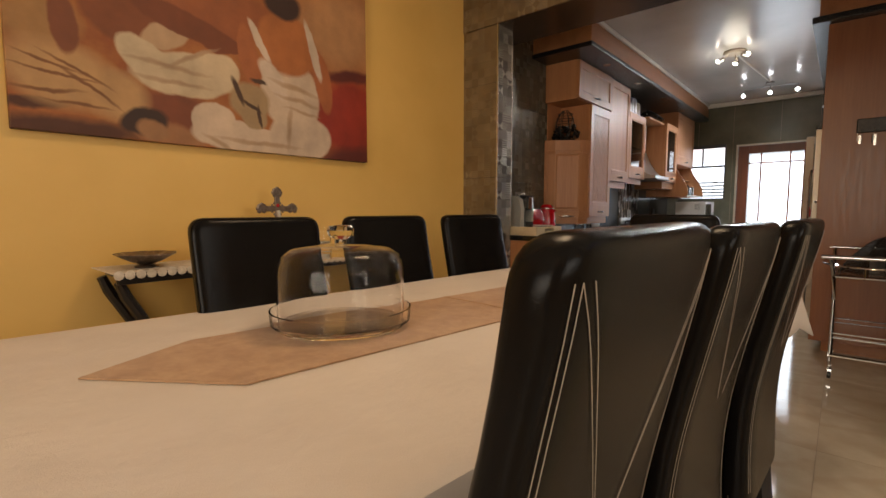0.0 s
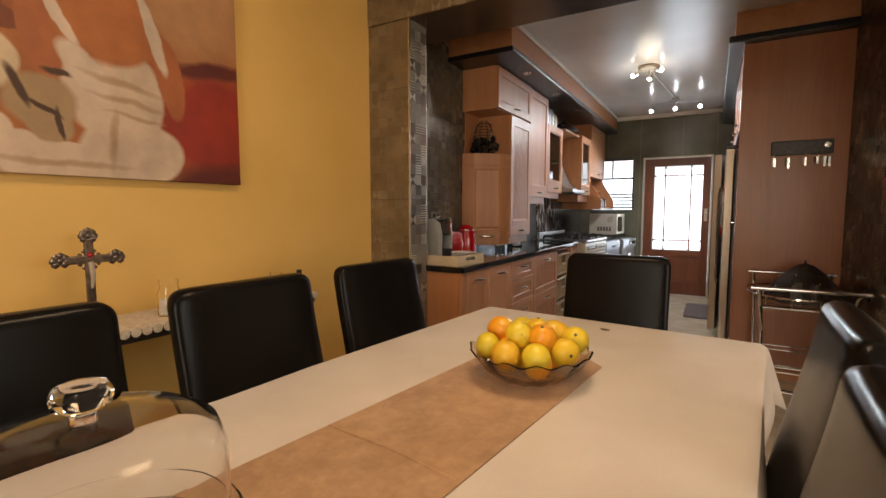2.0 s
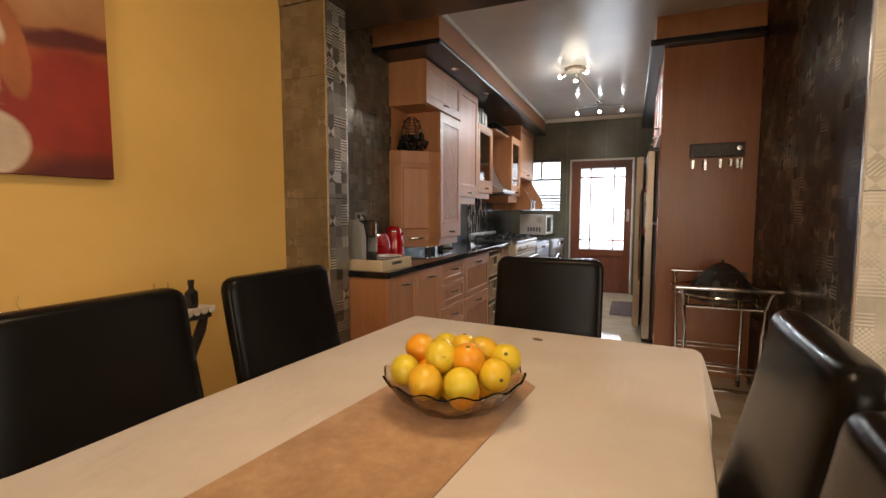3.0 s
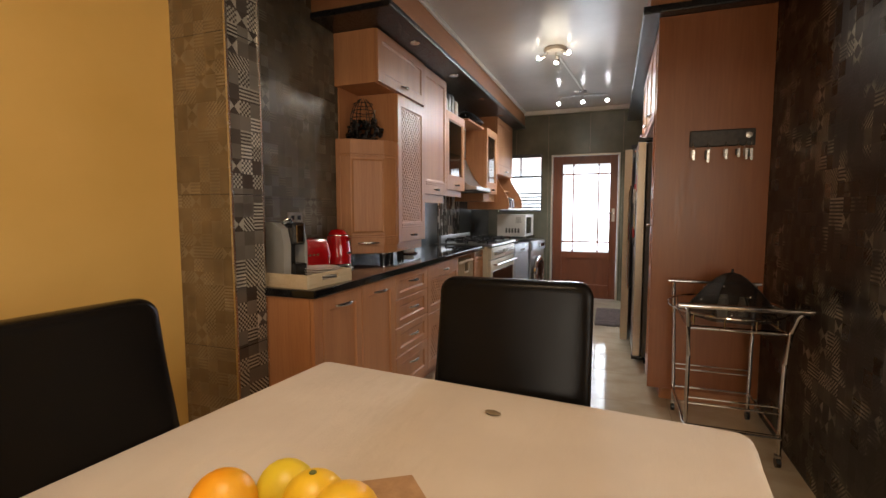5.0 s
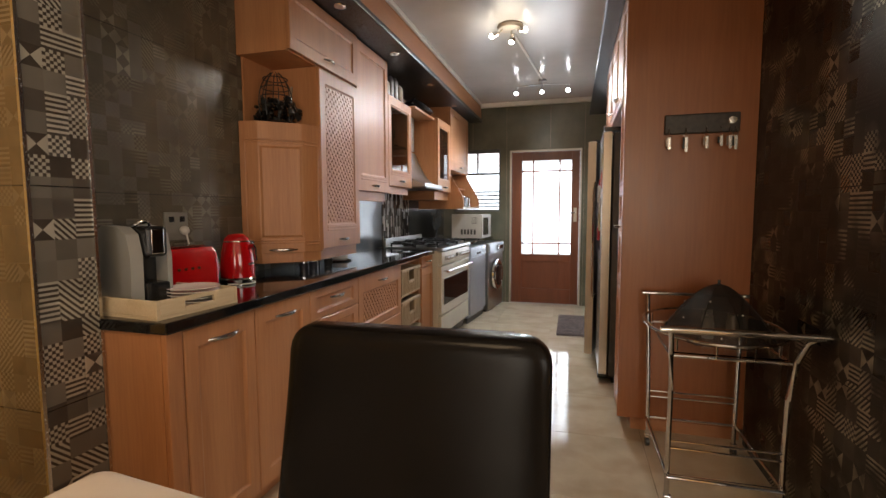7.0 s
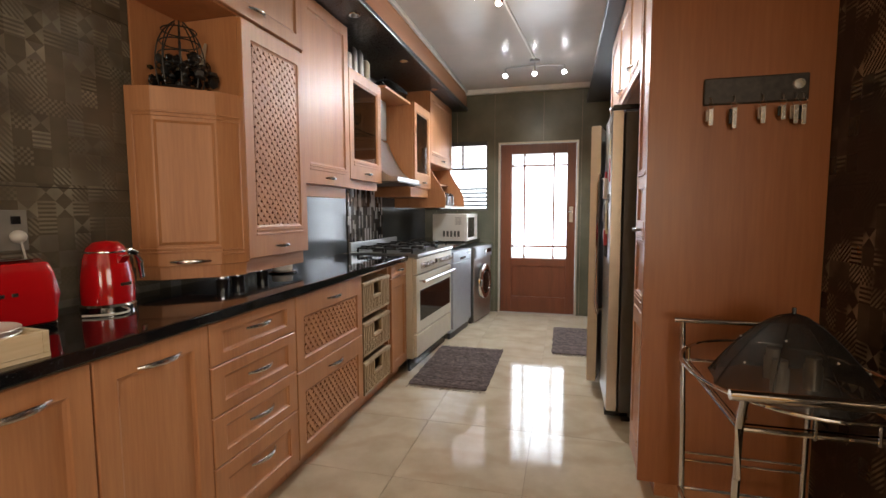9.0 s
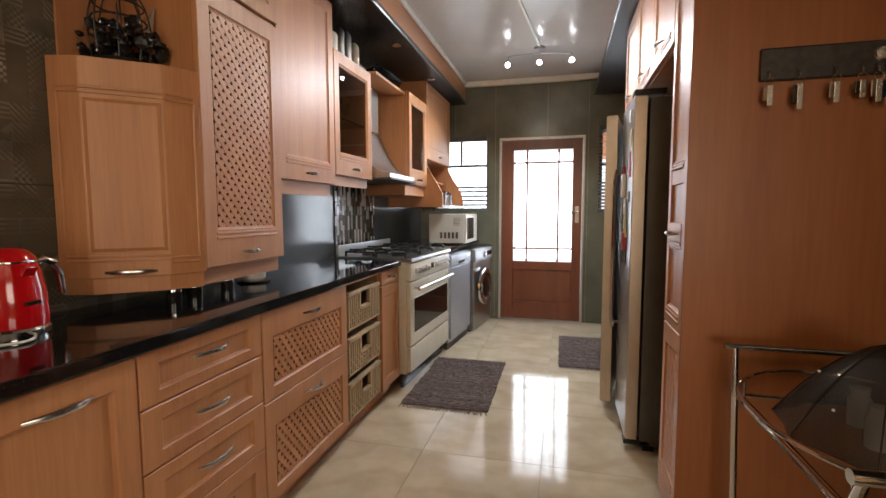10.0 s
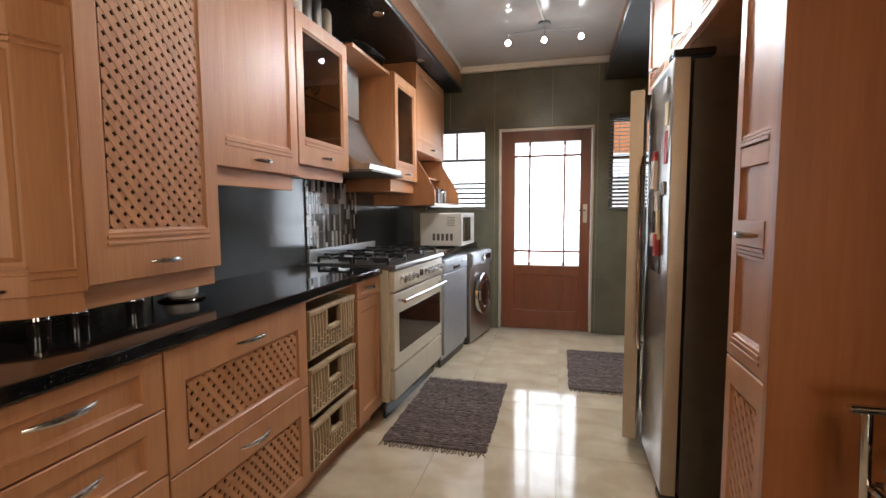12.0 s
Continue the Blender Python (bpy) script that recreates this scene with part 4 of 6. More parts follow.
def dishwasher():
    t = thing("dishwasher", "silver freestanding dishwasher under the worktop", "dishwasher", (7.135, 1.818, 0), -6)
    W = 0.585
    part("body", box(B(), 0, W, 0.02, 0.58, 0.06, 0.845, 0.003), STEEL_BLUE, t)
    part("door", box(B(), 0.004, W - 0.004, -0.006, 0.0195, 0.10, 0.735, 0.006), STEEL_BLUE, t)
    c = part("control_strip", box(B(), 0.004, W - 0.004, -0.010, 0.0195, 0.74, 0.842, 0.006), STEEL_BLUE, t)
    part("grip", box(B(), W / 2 - 0.09, W / 2 + 0.09, -0.0125, -0.0105, 0.755, 0.78, 0.001), BLACK, c)
    part("display", box(B(), W - 0.17, W - 0.04, -0.0125, -0.0105, 0.795, 0.82, 0.001), SMOKED, c)
    part("kickboard", box(B(), 0.01, W - 0.01, 0.03, 0.05, 0.0, 0.06), GREY_SIDE, t)


dishwasher()


def washer():
    t = thing("washing_machine", "silver front-loading washing machine with chrome porthole", "washing machine", (7.780, 1.733, 0), -8.5)
    W = 0.60
    part("body", box(B(), 0, W, 0.0, 0.60, 0.02, 0.848, 0.008), STEEL, t)
    p = part("control_panel", box(B(), 0.004, W - 0.004, -0.016, -0.001, 0.715, 0.84, 0.005), STEEL_BLUE, t)
    part("detergent_drawer", box(B(), 0.02, 0.19, -0.021, -0.0165, 0.73, 0.825, 0.004), STEEL_BLUE, p)
    R = Matrix.Rotation(radians(90), 4, "X")
    part("dial", lathe(B(), [(0.034, 0), (0.032, 0.02), (0, 0.022)], 20, (0.33, -0.0165, 0.778), m=R), CHROME, p, "", True)
    part("display", box(B(), 0.40, 0.56, -0.019, -0.0165, 0.755, 0.805, 0.001), SMOKED, p)
    ring = part("porthole", lathe(B(), [(0.185, 0.001), (0.20, 0.012), (0.195, 0.035), (0.16, 0.05), (0.14, 0.045), (0.135, 0.02), (0.0, 0.02)], 36, (W / 2, 0, 0.44), m=R), CHROME, t, "chrome porthole ring", True)
    part("glass", lathe(B(), [(0.134, 0.021), (0.12, 0.045), (0.06, 0.058), (0.0, 0.060)], 32, (W / 2, 0, 0.44), m=R), SMOKED, ring, "dark door glass", True)
    part("door_catch", box(B(), W / 2 - 0.19, W / 2 - 0.155, -0.062, -0.045, 0.40, 0.48, 0.005), CHROME, ring)
    for x in (0.05, W - 0.05):
        for y in (0.06, 0.54):
            part("foot", lathe(B(), [(0.02, 0), (0.018, 0.02)], 12, (x, y, 0)), BLACK, t)


washer()
tagged(part("worktop", prism(B(), [(7.100, 1.855), (8.496, 1.80), (8.496, WL - 0.007), (7.100, WL - 0.007)], 0.864, 0.902, 0.004), GRANITE), "black granite worktop over the laundry machines", "worktop")


def microwave():
    t = thing("microwave", "white microwave oven standing on the worktop", "microwave", (7.66, 1.785, 0.903), -2)
    part("body", box(B(), 0, 0.50, 0.02, 0.38, 0.012, 0.300, 0.006), WHITE_PLASTIC, t)
    f = part("door", box(B(), 0.0, 0.37, 0.0, 0.0195, 0.014, 0.298, 0.004), WHITE_PLASTIC, t)
    part("window", box(B(), 0.04, 0.33, -0.003, -0.0005, 0.05, 0.262, 0.001), SMOKED, f)
    part("control_panel", box(B(), 0.372, 0.50, 0.0, 0.0195, 0.014, 0.298, 0.004), WHITE_PLASTIC, t)
    for i in range(5):
        part("vent", box(B(), -0.0015, -0.0002, 0.08 + i * 0.04, 0.105 + i * 0.04, 0.06, 0.12), GREY_SIDE, t)
    for i in range(6):
        part("vent", box(B(), -0.0015, -0.0002, 0.06, 0.13, 0.19 + i * 0.014, 0.194 + i * 0.014), GREY_SIDE, t)
    for x in (0.04, 0.46):
        for y in (0.05, 0.34):
            part("foot", box(B(), x - 0.012, x + 0.012, y - 0.012, y + 0.012, 0, 0.012), BLACK, t)


microwave()


def fridge():
    t = thing("refrigerator", "steel side-by-side refrigerator with notes and magnets", "refrigerator", (5.70, 0, 0))
    part("cabinet", box(B(), 0.0, 0.92, -0.10, 0.475, 0.03, 1.785, 0.005), GREY_SIDE, t, "dark grey side panel")
    part("foot_grille", box(B(), 0.01, 0.91, 0.40, 0.455, 0.0, 0.03), BLACK, t)
    d1 = part("door", box(B(), 0.0, 0.44, 0.485, 0.545, 0.06, 1.795, 0.008), STEEL, t)
    part("edge_strip", box(B(), -0.004, -0.0005, 0.488, 0.542, 0.062, 1.79), CHAMPAGNE, d1, "champagne door edge")
    part("hinge_cap", box(B(), 0.0, 0.09, 0.40, 0.545, 1.797, 1.825, 0.005), BLACK, t)
    part("hinge_cap", box(B(), 0.0, 0.06, 0.42, 0.55, 0.03, 0.058, 0.004), BLACK, t)
    d2 = part("door", box(B(), -0.45, 0.0, -0.03, 0.03, 0.06, 1.795, 0.008), STEEL, t)
    d2.matrix_basis = pose(0.915, 0.515, 0, 0, 0, -11)
    part("edge_strip", box(B(), -0.454, -0.4505, -0.03, 0.032, 0.062, 1.79), CHAMPAGNE, d2, "champagne door edge")
    for x in (0.40,):
        h = tube(B(), [(x, 0.575, 0.55), (x, 0.585, 0.62), (x, 0.585, 1.40), (x, 0.575, 1.47)], 0.010)
        for z in (0.58, 1.44):
            tube(h, [(x, 0.545, z), (x, 0.578, z)], 0.008)
        part("handle", h, CHROME, d1, "long chrome handle", True)
    part("dispenser", box(B(), 0.14, 0.32, 0.5455, 0.549, 0.95, 1.28, 0.003), BLACK, d1)


fridge()
r = random.Random(8)
for i in range(12):
    w, h = r.uniform(0.04, 0.09), r.uniform(0.05, 0.13)
    x, z = 5.72 + r.uniform(0.0, 0.30), r.uniform(1.02, 1.72)
    col = [(0.75, 0.72, 0.66), (0.45, 0.03, 0.03), (0.62, 0.52, 0.30), (0.20, 0.18, 0.17), (0.70, 0.70, 0.72)][i % 5]
    mname = "note_colour_%d" % (i % 5)
    m = bpy.data.materials[mname] if mname in bpy.data.materials else plain(mname, col, 0.6)
    o = part("paper_note", box(B(), -w / 2, w / 2, 0, 0.0015 + 0.0016 * i, -h / 2, h / 2), m)
    o.matrix_basis = pose(x, 0.5455, z, 0, r.uniform(-8, 8), 0)
    tagged(o, "small paper note stuck on the refrigerator door", "note", "notes on the refrigerator")


def pantry():
    t = thing("pantry_cupboard", "tall beech pantry cupboard with panelled door and shade-coloured side", "cupboard", (4.94, 0, 0))
    part("side_panel", box(B(), 0.0, 0.022, WR + 0.001, 0.478, 0.085, 2.45, 0.002), BEECH_SHADED, t, "wide veneered side panel, dim reddish light in its colour")
    part("carcass", box(B(), 0.022, 0.295, WR + 0.001, 0.45, 0.085, 2.45), BEECH, t)
    part("plinth", box(B(), 0.05, 0.295, WR + 0.002, 0.40, 0.0, 0.085), BEECH_X, t)
    for z0, z1, style, hz in ((0.095, 0.80, "lattice", None), (0.80, 2.44, "panel", 1.153)):
        d = front(t, -0.295, -0.024, z0, z1, style, hz, 0.10)
        d.matrix_basis = pose(0, 0.4505, 0, 0, 0, 180)
    for n, z0, z1, y1 in (("cross_rail", 1.331, 1.386, 0.4715), ("small_drawer", 1.122, 1.191, 0.4745)):
        r = part(n, box(B(), 0.070, 0.252, 0.4625, y1, z0, z1, 0.003), BEECH, t)
        for k in range(3):
            z = z1 + 0.006 + k * 0.011 if n == "cross_rail" else z0 - 0.006 - k * 0.011
            part("moulding", box(B(), 0.068, 0.254, 0.4625, 0.4765 - 0.003 * k, z - 0.0045, z + 0.0045, 0.0015), BEECH_X, r)


pantry()
c = thing("wall_cabinet", "beech cabinet above the refrigerator", "cabinet", (5.24, 0, 1.88))
part("carcass", box(B(), 0.0, 1.46, WR + 0.001, 0.45, 0, 0.57), BEECH, c)
for a, b in ((-0.46, 0.0), (-0.96, -0.46), (-1.46, -0.96)):
    d = front(c, a, b, 0.004, 0.566, "drawer", 0.07, 0.10)
    d.matrix_basis = pose(0, 0.4505, 0, 0, 0, 180)
tagged(part("end_panel_tall", box(B(), 6.70, 6.722, WR + 0.001, 0.45, 0.0, 1.878), BEECH), "beech end panel beside the refrigerator", "panel")


def key_rack():
    t = thing("key_rack", "dark wooden key rack with hanging keys", "key rack", (4.94, 0.11, 1.69))
    part("board", box(B(), -0.018, -0.0005, -0.175, 0.175, -0.05, 0.05, 0.006), plain("worn_black_board", (0.03, 0.024, 0.020), 0.45, vary=0.5, scale=40), t)
    me = mesh_of("hook", tube(B(), [(-0.018, 0, -0.02), (-0.035, 0, -0.03), (-0.04, 0, -0.045), (-0.03, 0, -0.05)], 0.003, 6), NICKEL, True)
    part("ornament", lathe(B(), [(0.022, 0), (0.018, 0.006), (0, 0.008)], 16, (-0.0185, -0.14, 0.01), m=Matrix.Rotation(radians(-90), 4, "Y")), NICKEL, t, "", True)
    for i, y in enumerate((0.155, 0.075, -0.02, -0.085, -0.125, -0.15)):
        h = new("hook", me)
        h.parent, h.matrix_basis = t, pose(0, y, 0)
        k = tagged(new("keys"), "bunch of metal keys hanging on a hook", "keys", "bunches of keys")
        k.matrix_world = pose(4.94 - 0.038, 0.11 + y, 1.69 - 0.047)
        L = (0.06, 0.075, 0.06, 0.05, 0.065, 0.07)[i]
        part("ring", tube(B(), [(0, 0.012 * math.cos(a * 0.7), -0.012 + 0.012 * math.sin(a * 0.7)) for a in range(10)], 0.0012, 5), NICKEL, k)
        part("key", box(B(), -0.003, 0.0, -0.009, 0.006, -0.024 - L, -0.022, 0.001), NICKEL, k)
        part("fob", box(B(), 0.002, 0.008, -0.002, 0.016, -0.02 - L * 0.8, -0.024, 0.002), BLACK if i % 2 else PEWTER, k)


key_rack()


def serving_cart():
    t = thing("serving_cart", "chrome serving trolley with glass shelves on castors", "trolley", (4.46, 0.14, 0))
    for n, pts in (("leg", [(0.345, 0.195, 0.05), (0.350, 0.20, 0.40), (0.345, 0.215, 0.815)]), ("leg", [(0.345, -0.205, 0.05), (0.350, -0.21, 0.40), (0.345, -0.215, 0.815)])):
        part(n, tube(B(), pts, 0.0105, 10), CHROME, t, "", True)
    for y in (0.20, -0.21):
        s = 1 if y > 0 else -1
        pts = [(-0.205, y, 0.05), (-0.205, y, 0.30), (-0.215, y, 0.52), (-0.25, y + 0.01 * s, 0.68), (-0.30, y + 0.02 * s, 0.765), (-0.345, y + 0.03 * s, 0.798)]
        part("leg", tube(B(), pts, 0.0105, 10), CHROME, t, "", True)
    part("handle_bar", tube(B(), [(0.345, -0.245, 0.82), (0.345, 0.245, 0.82)], 0.010, 10), CHROME, t, "", True)
    part("handle_bar", tube(B(), [(-0.355, -0.27, 0.80), (-0.355, 0.27, 0.80)], 0.0135, 12), CHROME, t, "", True)
    for z, nm in ((0.665, "upper"), (0.155, "lower")):
        part("rail", tube(B(), [(-0.23, -0.21, z), (-0.23, 0.205, z)], 0.007), CHROME, t, "", True)
        part("rail", tube(B(), [(0.348, -0.21, z), (0.348, 0.205, z)], 0.007), CHROME, t, "", True)
        for y in (0.205, -0.21):
            part("rail", tube(B(), [(-0.22, y, z), (0.348, y, z)], 0.007), CHROME, t, "", True)
        s = part("shelf", box(B(), -0.222, 0.340, -0.202, 0.197, z + 0.007, z + 0.013, 0.002), PANE, t, "clear glass shelf")
        s.visible_shadow = False
    for z in (0.27, 0.30):
        part("rail", tube(B(), [(-0.208, -0.21, z), (-0.208, 0.205, z)], 0.005), CHROME, t, "", True)
        part("rail", tube(B(), [(0.348, -0.21, z), (0.348, 0.205, z)], 0.005), CHROME, t, "", True)
    ring = [(0.06 + 0.36 * math.cos(a), -0.005 + 0.275 * math.sin(a), 0.735) for a in [math.pi * 2 * i / 40 for i in range(41)]]
    part("gallery_rail", tube(B(), ring, 0.006), CHROME, t, "", True)
    for x, y in ((-0.20, 0.18), (-0.20, -0.18), (0.30, 0.20), (0.30, -0.20), (-0.29, 0.06), (-0.29, -0.07)):
        part("gallery_post", tube(B(), [(x, y, 0.68), (x, y, 0.735)], 0.004, 6), CHROME, t)
    for x in (-0.205, 0.345):
        for y in (0.197, -0.207):
            c = part("castor", tube(B(), [(x, y - 0.010, 0.026), (x, y + 0.010, 0.026)], 0.0255, 16), BLACK, t, "", True)
            part("fork", box(B(), x - 0.012, x + 0.012, y - 0.015, y + 0.015, 0.045, 0.066, 0.004), CHROME, c)


serving_cart()


def food_cover(place, R, H, turn, label):
    """A folding mesh umbrella that keeps flies off food."""
    t = thing("food_cover", label, "food cover", place, turn)
    bm = B()
    n, rings = 8, 6
    top = bm.verts.new((0, 0, H))
    prev = None
    for k in range(1, rings + 1):
        u = k / rings
        row = []
        for i in range(n * 4):
            a = 2 * math.pi * i / (n * 4)
            f = 1 - 0.10 * abs(math.sin(a * n / 2))
            rr = R * u ** 0.85 * (0.86 + 0.14 * f) * (f if k == rings else 1)
            row.append(bm.verts.new((rr * math.cos(a), rr * math.sin(a), H * (1 - u ** 1.4))))
        for i in range(n * 4):
            j = (i + 1) % (n * 4)
            bm.faces.new((top, row[i], row[j]) if prev is None else (prev[i], row[i], row[j], prev[j]))
        prev = row
    part("net", bm, VEIL, t, "sheer black net", True)
    for i in range(n):
        a = 2 * math.pi * i / n
        pts = [(R * u ** 0.85 * math.cos(a), R * u ** 0.85 * math.sin(a), H * (1 - u ** 1.4) + 0.002) for u in [k / 8 for k in range(9)]]
        part("rib", tube(B(), pts, 0.002, 5), BLACK, t)
    for i in range(10):
        a, u = i * 2.4, 0.35 + 0.06 * i
        part("bead", ball(B(), 0.004, (R * u ** 0.85 * math.cos(a), R * u ** 0.85 * math.sin(a), H * (1 - u ** 1.4) + 0.004), sub=1), PORCELAIN, t)
    part("knob", tube(B(), [(0, 0, H), (0, 0, H + 0.02)], 0.006), BLACK, t)


vm = Nodes("sheer_black_net")
tr = vm.node("ShaderNodeBsdfTransparent")
mx = vm.node("ShaderNodeMixShader", (0.72,))
vm.set(Base_Color=(0.012, 0.011, 0.010, 1), Roughness=0.6)
vm.t.links.new(tr.outputs[0], mx.inputs[1])
vm.t.links.new(vm.b.outputs[0], mx.inputs[2])
vm.t.links.new(mx.outputs[0], vm.out.inputs["Surface"])
VEIL = vm.m
food_cover((4.55, 0.10, 0.6785), 0.235, 0.235, 12, "black net food cover standing on the trolley")
food_cover((6.62, 2.27, 2.2025), 0.20, 0.13, 5, "dark net food cover on the board above the hood")
for x, y, c in ((4.50, 0.15, PORCELAIN), (4.55, 0.04, CHAMPAGNE), (4.63, 0.12, PORCELAIN)):
    tagged(part("jar", lathe(B(), [(0.024, 0), (0.026, 0.07), (0.02, 0.08), (0.021, 0.10), (0, 0.101)], 18, (x, y, 0.679)), c, None, "", True), "small pale jar under the net cover", "jar")

# things on the wall cabinets
for x, r0, h, m in ((5.86, 0.05, 0.13, PORCELAIN), (6.00, 0.028, 0.20, STEEL), (6.10, 0.028, 0.21, STEEL), (6.20, 0.035, 0.17, CHAMPAGNE)):
    tagged(part("canister", lathe(B(), [(r0, 0), (r0, h * 0.8), (r0 * 0.8, h * 0.9), (r0 * 0.3, h), (0, h)], 20, (x, 2.26, 2.191)), m, None, "", True), "tall canister standing on the wall cabinet", "canister")


def wine_rack():
    t = thing("wine_rack", "black wire rack with trailing dark ornaments", "rack", (4.562, 2.375, 1.741))
    g = random.Random(3)
    part("base", lathe(B(), [(0.09, 0), (0.10, 0.008), (0.02, 0.014)], 20), IRON, t, "", True)
    for k in range(4):
        z = 0.10 + 0.05 * k
        part("wire_ring", tube(B(), [((0.09 - 0.008 * k) * math.cos(a), (0.09 - 0.008 * k) * math.sin(a), z) for a in [math.pi * 2 * i / 20 for i in range(21)]], 0.003, 5), IRON, t)
    for k in range(8):
        a = k * math.pi / 4
        part("wire", tube(B(), arc((0.08 * math.cos(a), 0.08 * math.sin(a), 0.01), (0.02 * math.cos(a), 0.02 * math.sin(a), 0.285), (0.035 * math.cos(a), 0.035 * math.sin(a), 0.03)), 0.003, 5), IRON, t)
    for k in range(80):
        a, rr, z = g.uniform(0, 6.28), g.uniform(0.02, 0.128), g.uniform(0.015, 0.13)
        if rr * math.cos(a) < -0.11:
            continue
        b = ball(B(), g.uniform(0.012, 0.030), (rr * math.cos(a), rr * math.sin(a), z), (1, 0.7, g.uniform(0.5, 1.3)), 1)
        part("ornament", b, SMOKED if k % 3 else IRON, t, "", True)
    part("stopper", tube(B(), [(0.09, -0.02, 0.12), (0.115, -0.03, 0.235)], [0.016, 0.006], 10), CHAMPAGNE, t, "brass bottle stopper", True)


wine_rack()

# things on the worktop


def coffee_machine():
    t = thing("coffee_machine", "grey and black capsule coffee machine on a tray", "coffee machine", (3.528, 2.262, 0.9245), -12)
    t.scale = (0.84, 0.80, 1.0)
    body = [(-0.14, 0), (0.13, 0), (0.135, 0.18), (0.12, 0.25), (0.06, 0.275), (-0.06, 0.27), (-0.12, 0.245), (-0.145, 0.17)]
    b = B()
    prism_side(b, [(y, z) for y, z in body], -0.085, -0.035)
    part("side_shell", b, SILVER, t, "grey metal side shell", True)
    part("side_shell", prism_side(B(), body, 0.065, 0.085), SILVER, t, "grey metal side shell", True)
    part("core", prism_side(B(), [(y * 0.96 if y > 0 else y * 0.4, z * 0.98) for y, z in body], -0.0345, 0.0645), BLACK, t)
    part("head", box(B(), -0.03, 0.06, -0.165, -0.05, 0.165, 0.272, 0.015), BLACK, t)
    part("spout_cover", box(B(), -0.012, 0.042, -0.170, -0.1655, 0.175, 0.262, 0.004), CHROME, t, "chrome front plate")
    part("drip_tray", box(B(), -0.03, 0.06, -0.17, -0.055, 0.0, 0.075, 0.008), BLACK, t)
    part("lever", tube(B(), arc((-0.02, -0.05, 0.274), (0.05, -0.05, 0.274), (0, -0.03, 0.014)), 0.007), CHROME, t, "", True)


def toaster():
    t = thing("toaster", "glossy red rounded toaster with chrome base", "toaster", (3.775, 2.345, 0.9025), -8)
    prof = [(-0.095, 0.02), (0.095, 0.02), (0.098, 0.10), (0.09, 0.165), (0.07, 0.192), (0.0, 0.198), (-0.07, 0.192), (-0.09, 0.165), (-0.098, 0.10)]
    b = prism_side(B(), prof, -0.155, 0.155)
    bmesh.ops.bevel(b, geom=[e for e in b.edges if abs(abs(e.verts[0].co.x) - 0.155) < 1e-5 and abs(abs(e.verts[1].co.x) - 0.155) < 1e-5 and e.verts[0].co.x * e.verts[1].co.x > 0], offset=0.022, segments=4, profile=0.5, affect="EDGES")
    part("body", b, RED, t, "", True)
    part("base", box(B(), -0.15, 0.15, -0.09, 0.09, 0.0, 0.0195, 0.006), CHROME, t, "chrome base")
    for y in (-0.03, 0.03):
        part("slot", box(B(), -0.12, 0.12, y - 0.013, y + 0.013, 0.1965, 0.2005, 0.001), CHROME, t)
    for i in range(4):
        part("emblem", box(B(), -0.05 + i * 0.03, -0.036 + i * 0.03, -0.1005, -0.0985, 0.105, 0.115), CHROME, t)
    part("lever", box(B(), 0.156, 0.185, -0.02, 0.02, 0.12, 0.135, 0.005), CHROME, t)


def kettle():
    t = thing("kettle", "glossy red dome kettle with chrome handle", "kettle", (4.145, 2.33, 0.9025))
    part("base", lathe(B(), [(0.082, 0), (0.084, 0.016), (0.078, 0.024)], 32), CHROME, t, "chrome base ring", True)
    part("body", lathe(B(), [(0.080, 0.0245), (0.081, 0.06), (0.077, 0.12), (0.068, 0.175), (0.062, 0.198)], 36), RED, t, "", True)
    part("lid", lathe(B(), [(0.0615, 0.1985), (0.058, 0.212), (0.04, 0.232), (0.0, 0.240)], 36), RED, t, "red domed lid", True)
    part("lid_ring", lathe(B(), [(0.0625, 0.196), (0.0635, 0.199), (0.0625, 0.202)], 36), CHROME, t, "", True)
    h = tube(B(), [(0.058, 0, 0.188), (0.09, 0, 0.196), (0.118, 0, 0.185), (0.13, 0, 0.15), (0.138, 0, 0.09)], [0.010, 0.011, 0.012, 0.012, 0.009], 10, 1.0)
    part("handle", h, CHROME, t, "bent chrome handle", True)
    part("spout", prism_side(B(), [(-0.06, 0.15), (-0.09, 0.185), (-0.06, 0.19)], -0.015, 0.015), RED, t)
    part("emblem", box(B(), -0.02, 0.02, -0.0815, -0.079, 0.085, 0.095), CHROME, t)
    part("cable", tube(B(), arc((0.0, -0.08, 0.006), (-0.14, -0.06, 0.006), (0, -0.07, 0)), 0.0035, 6), WHITE_PLASTIC, t, "", True)


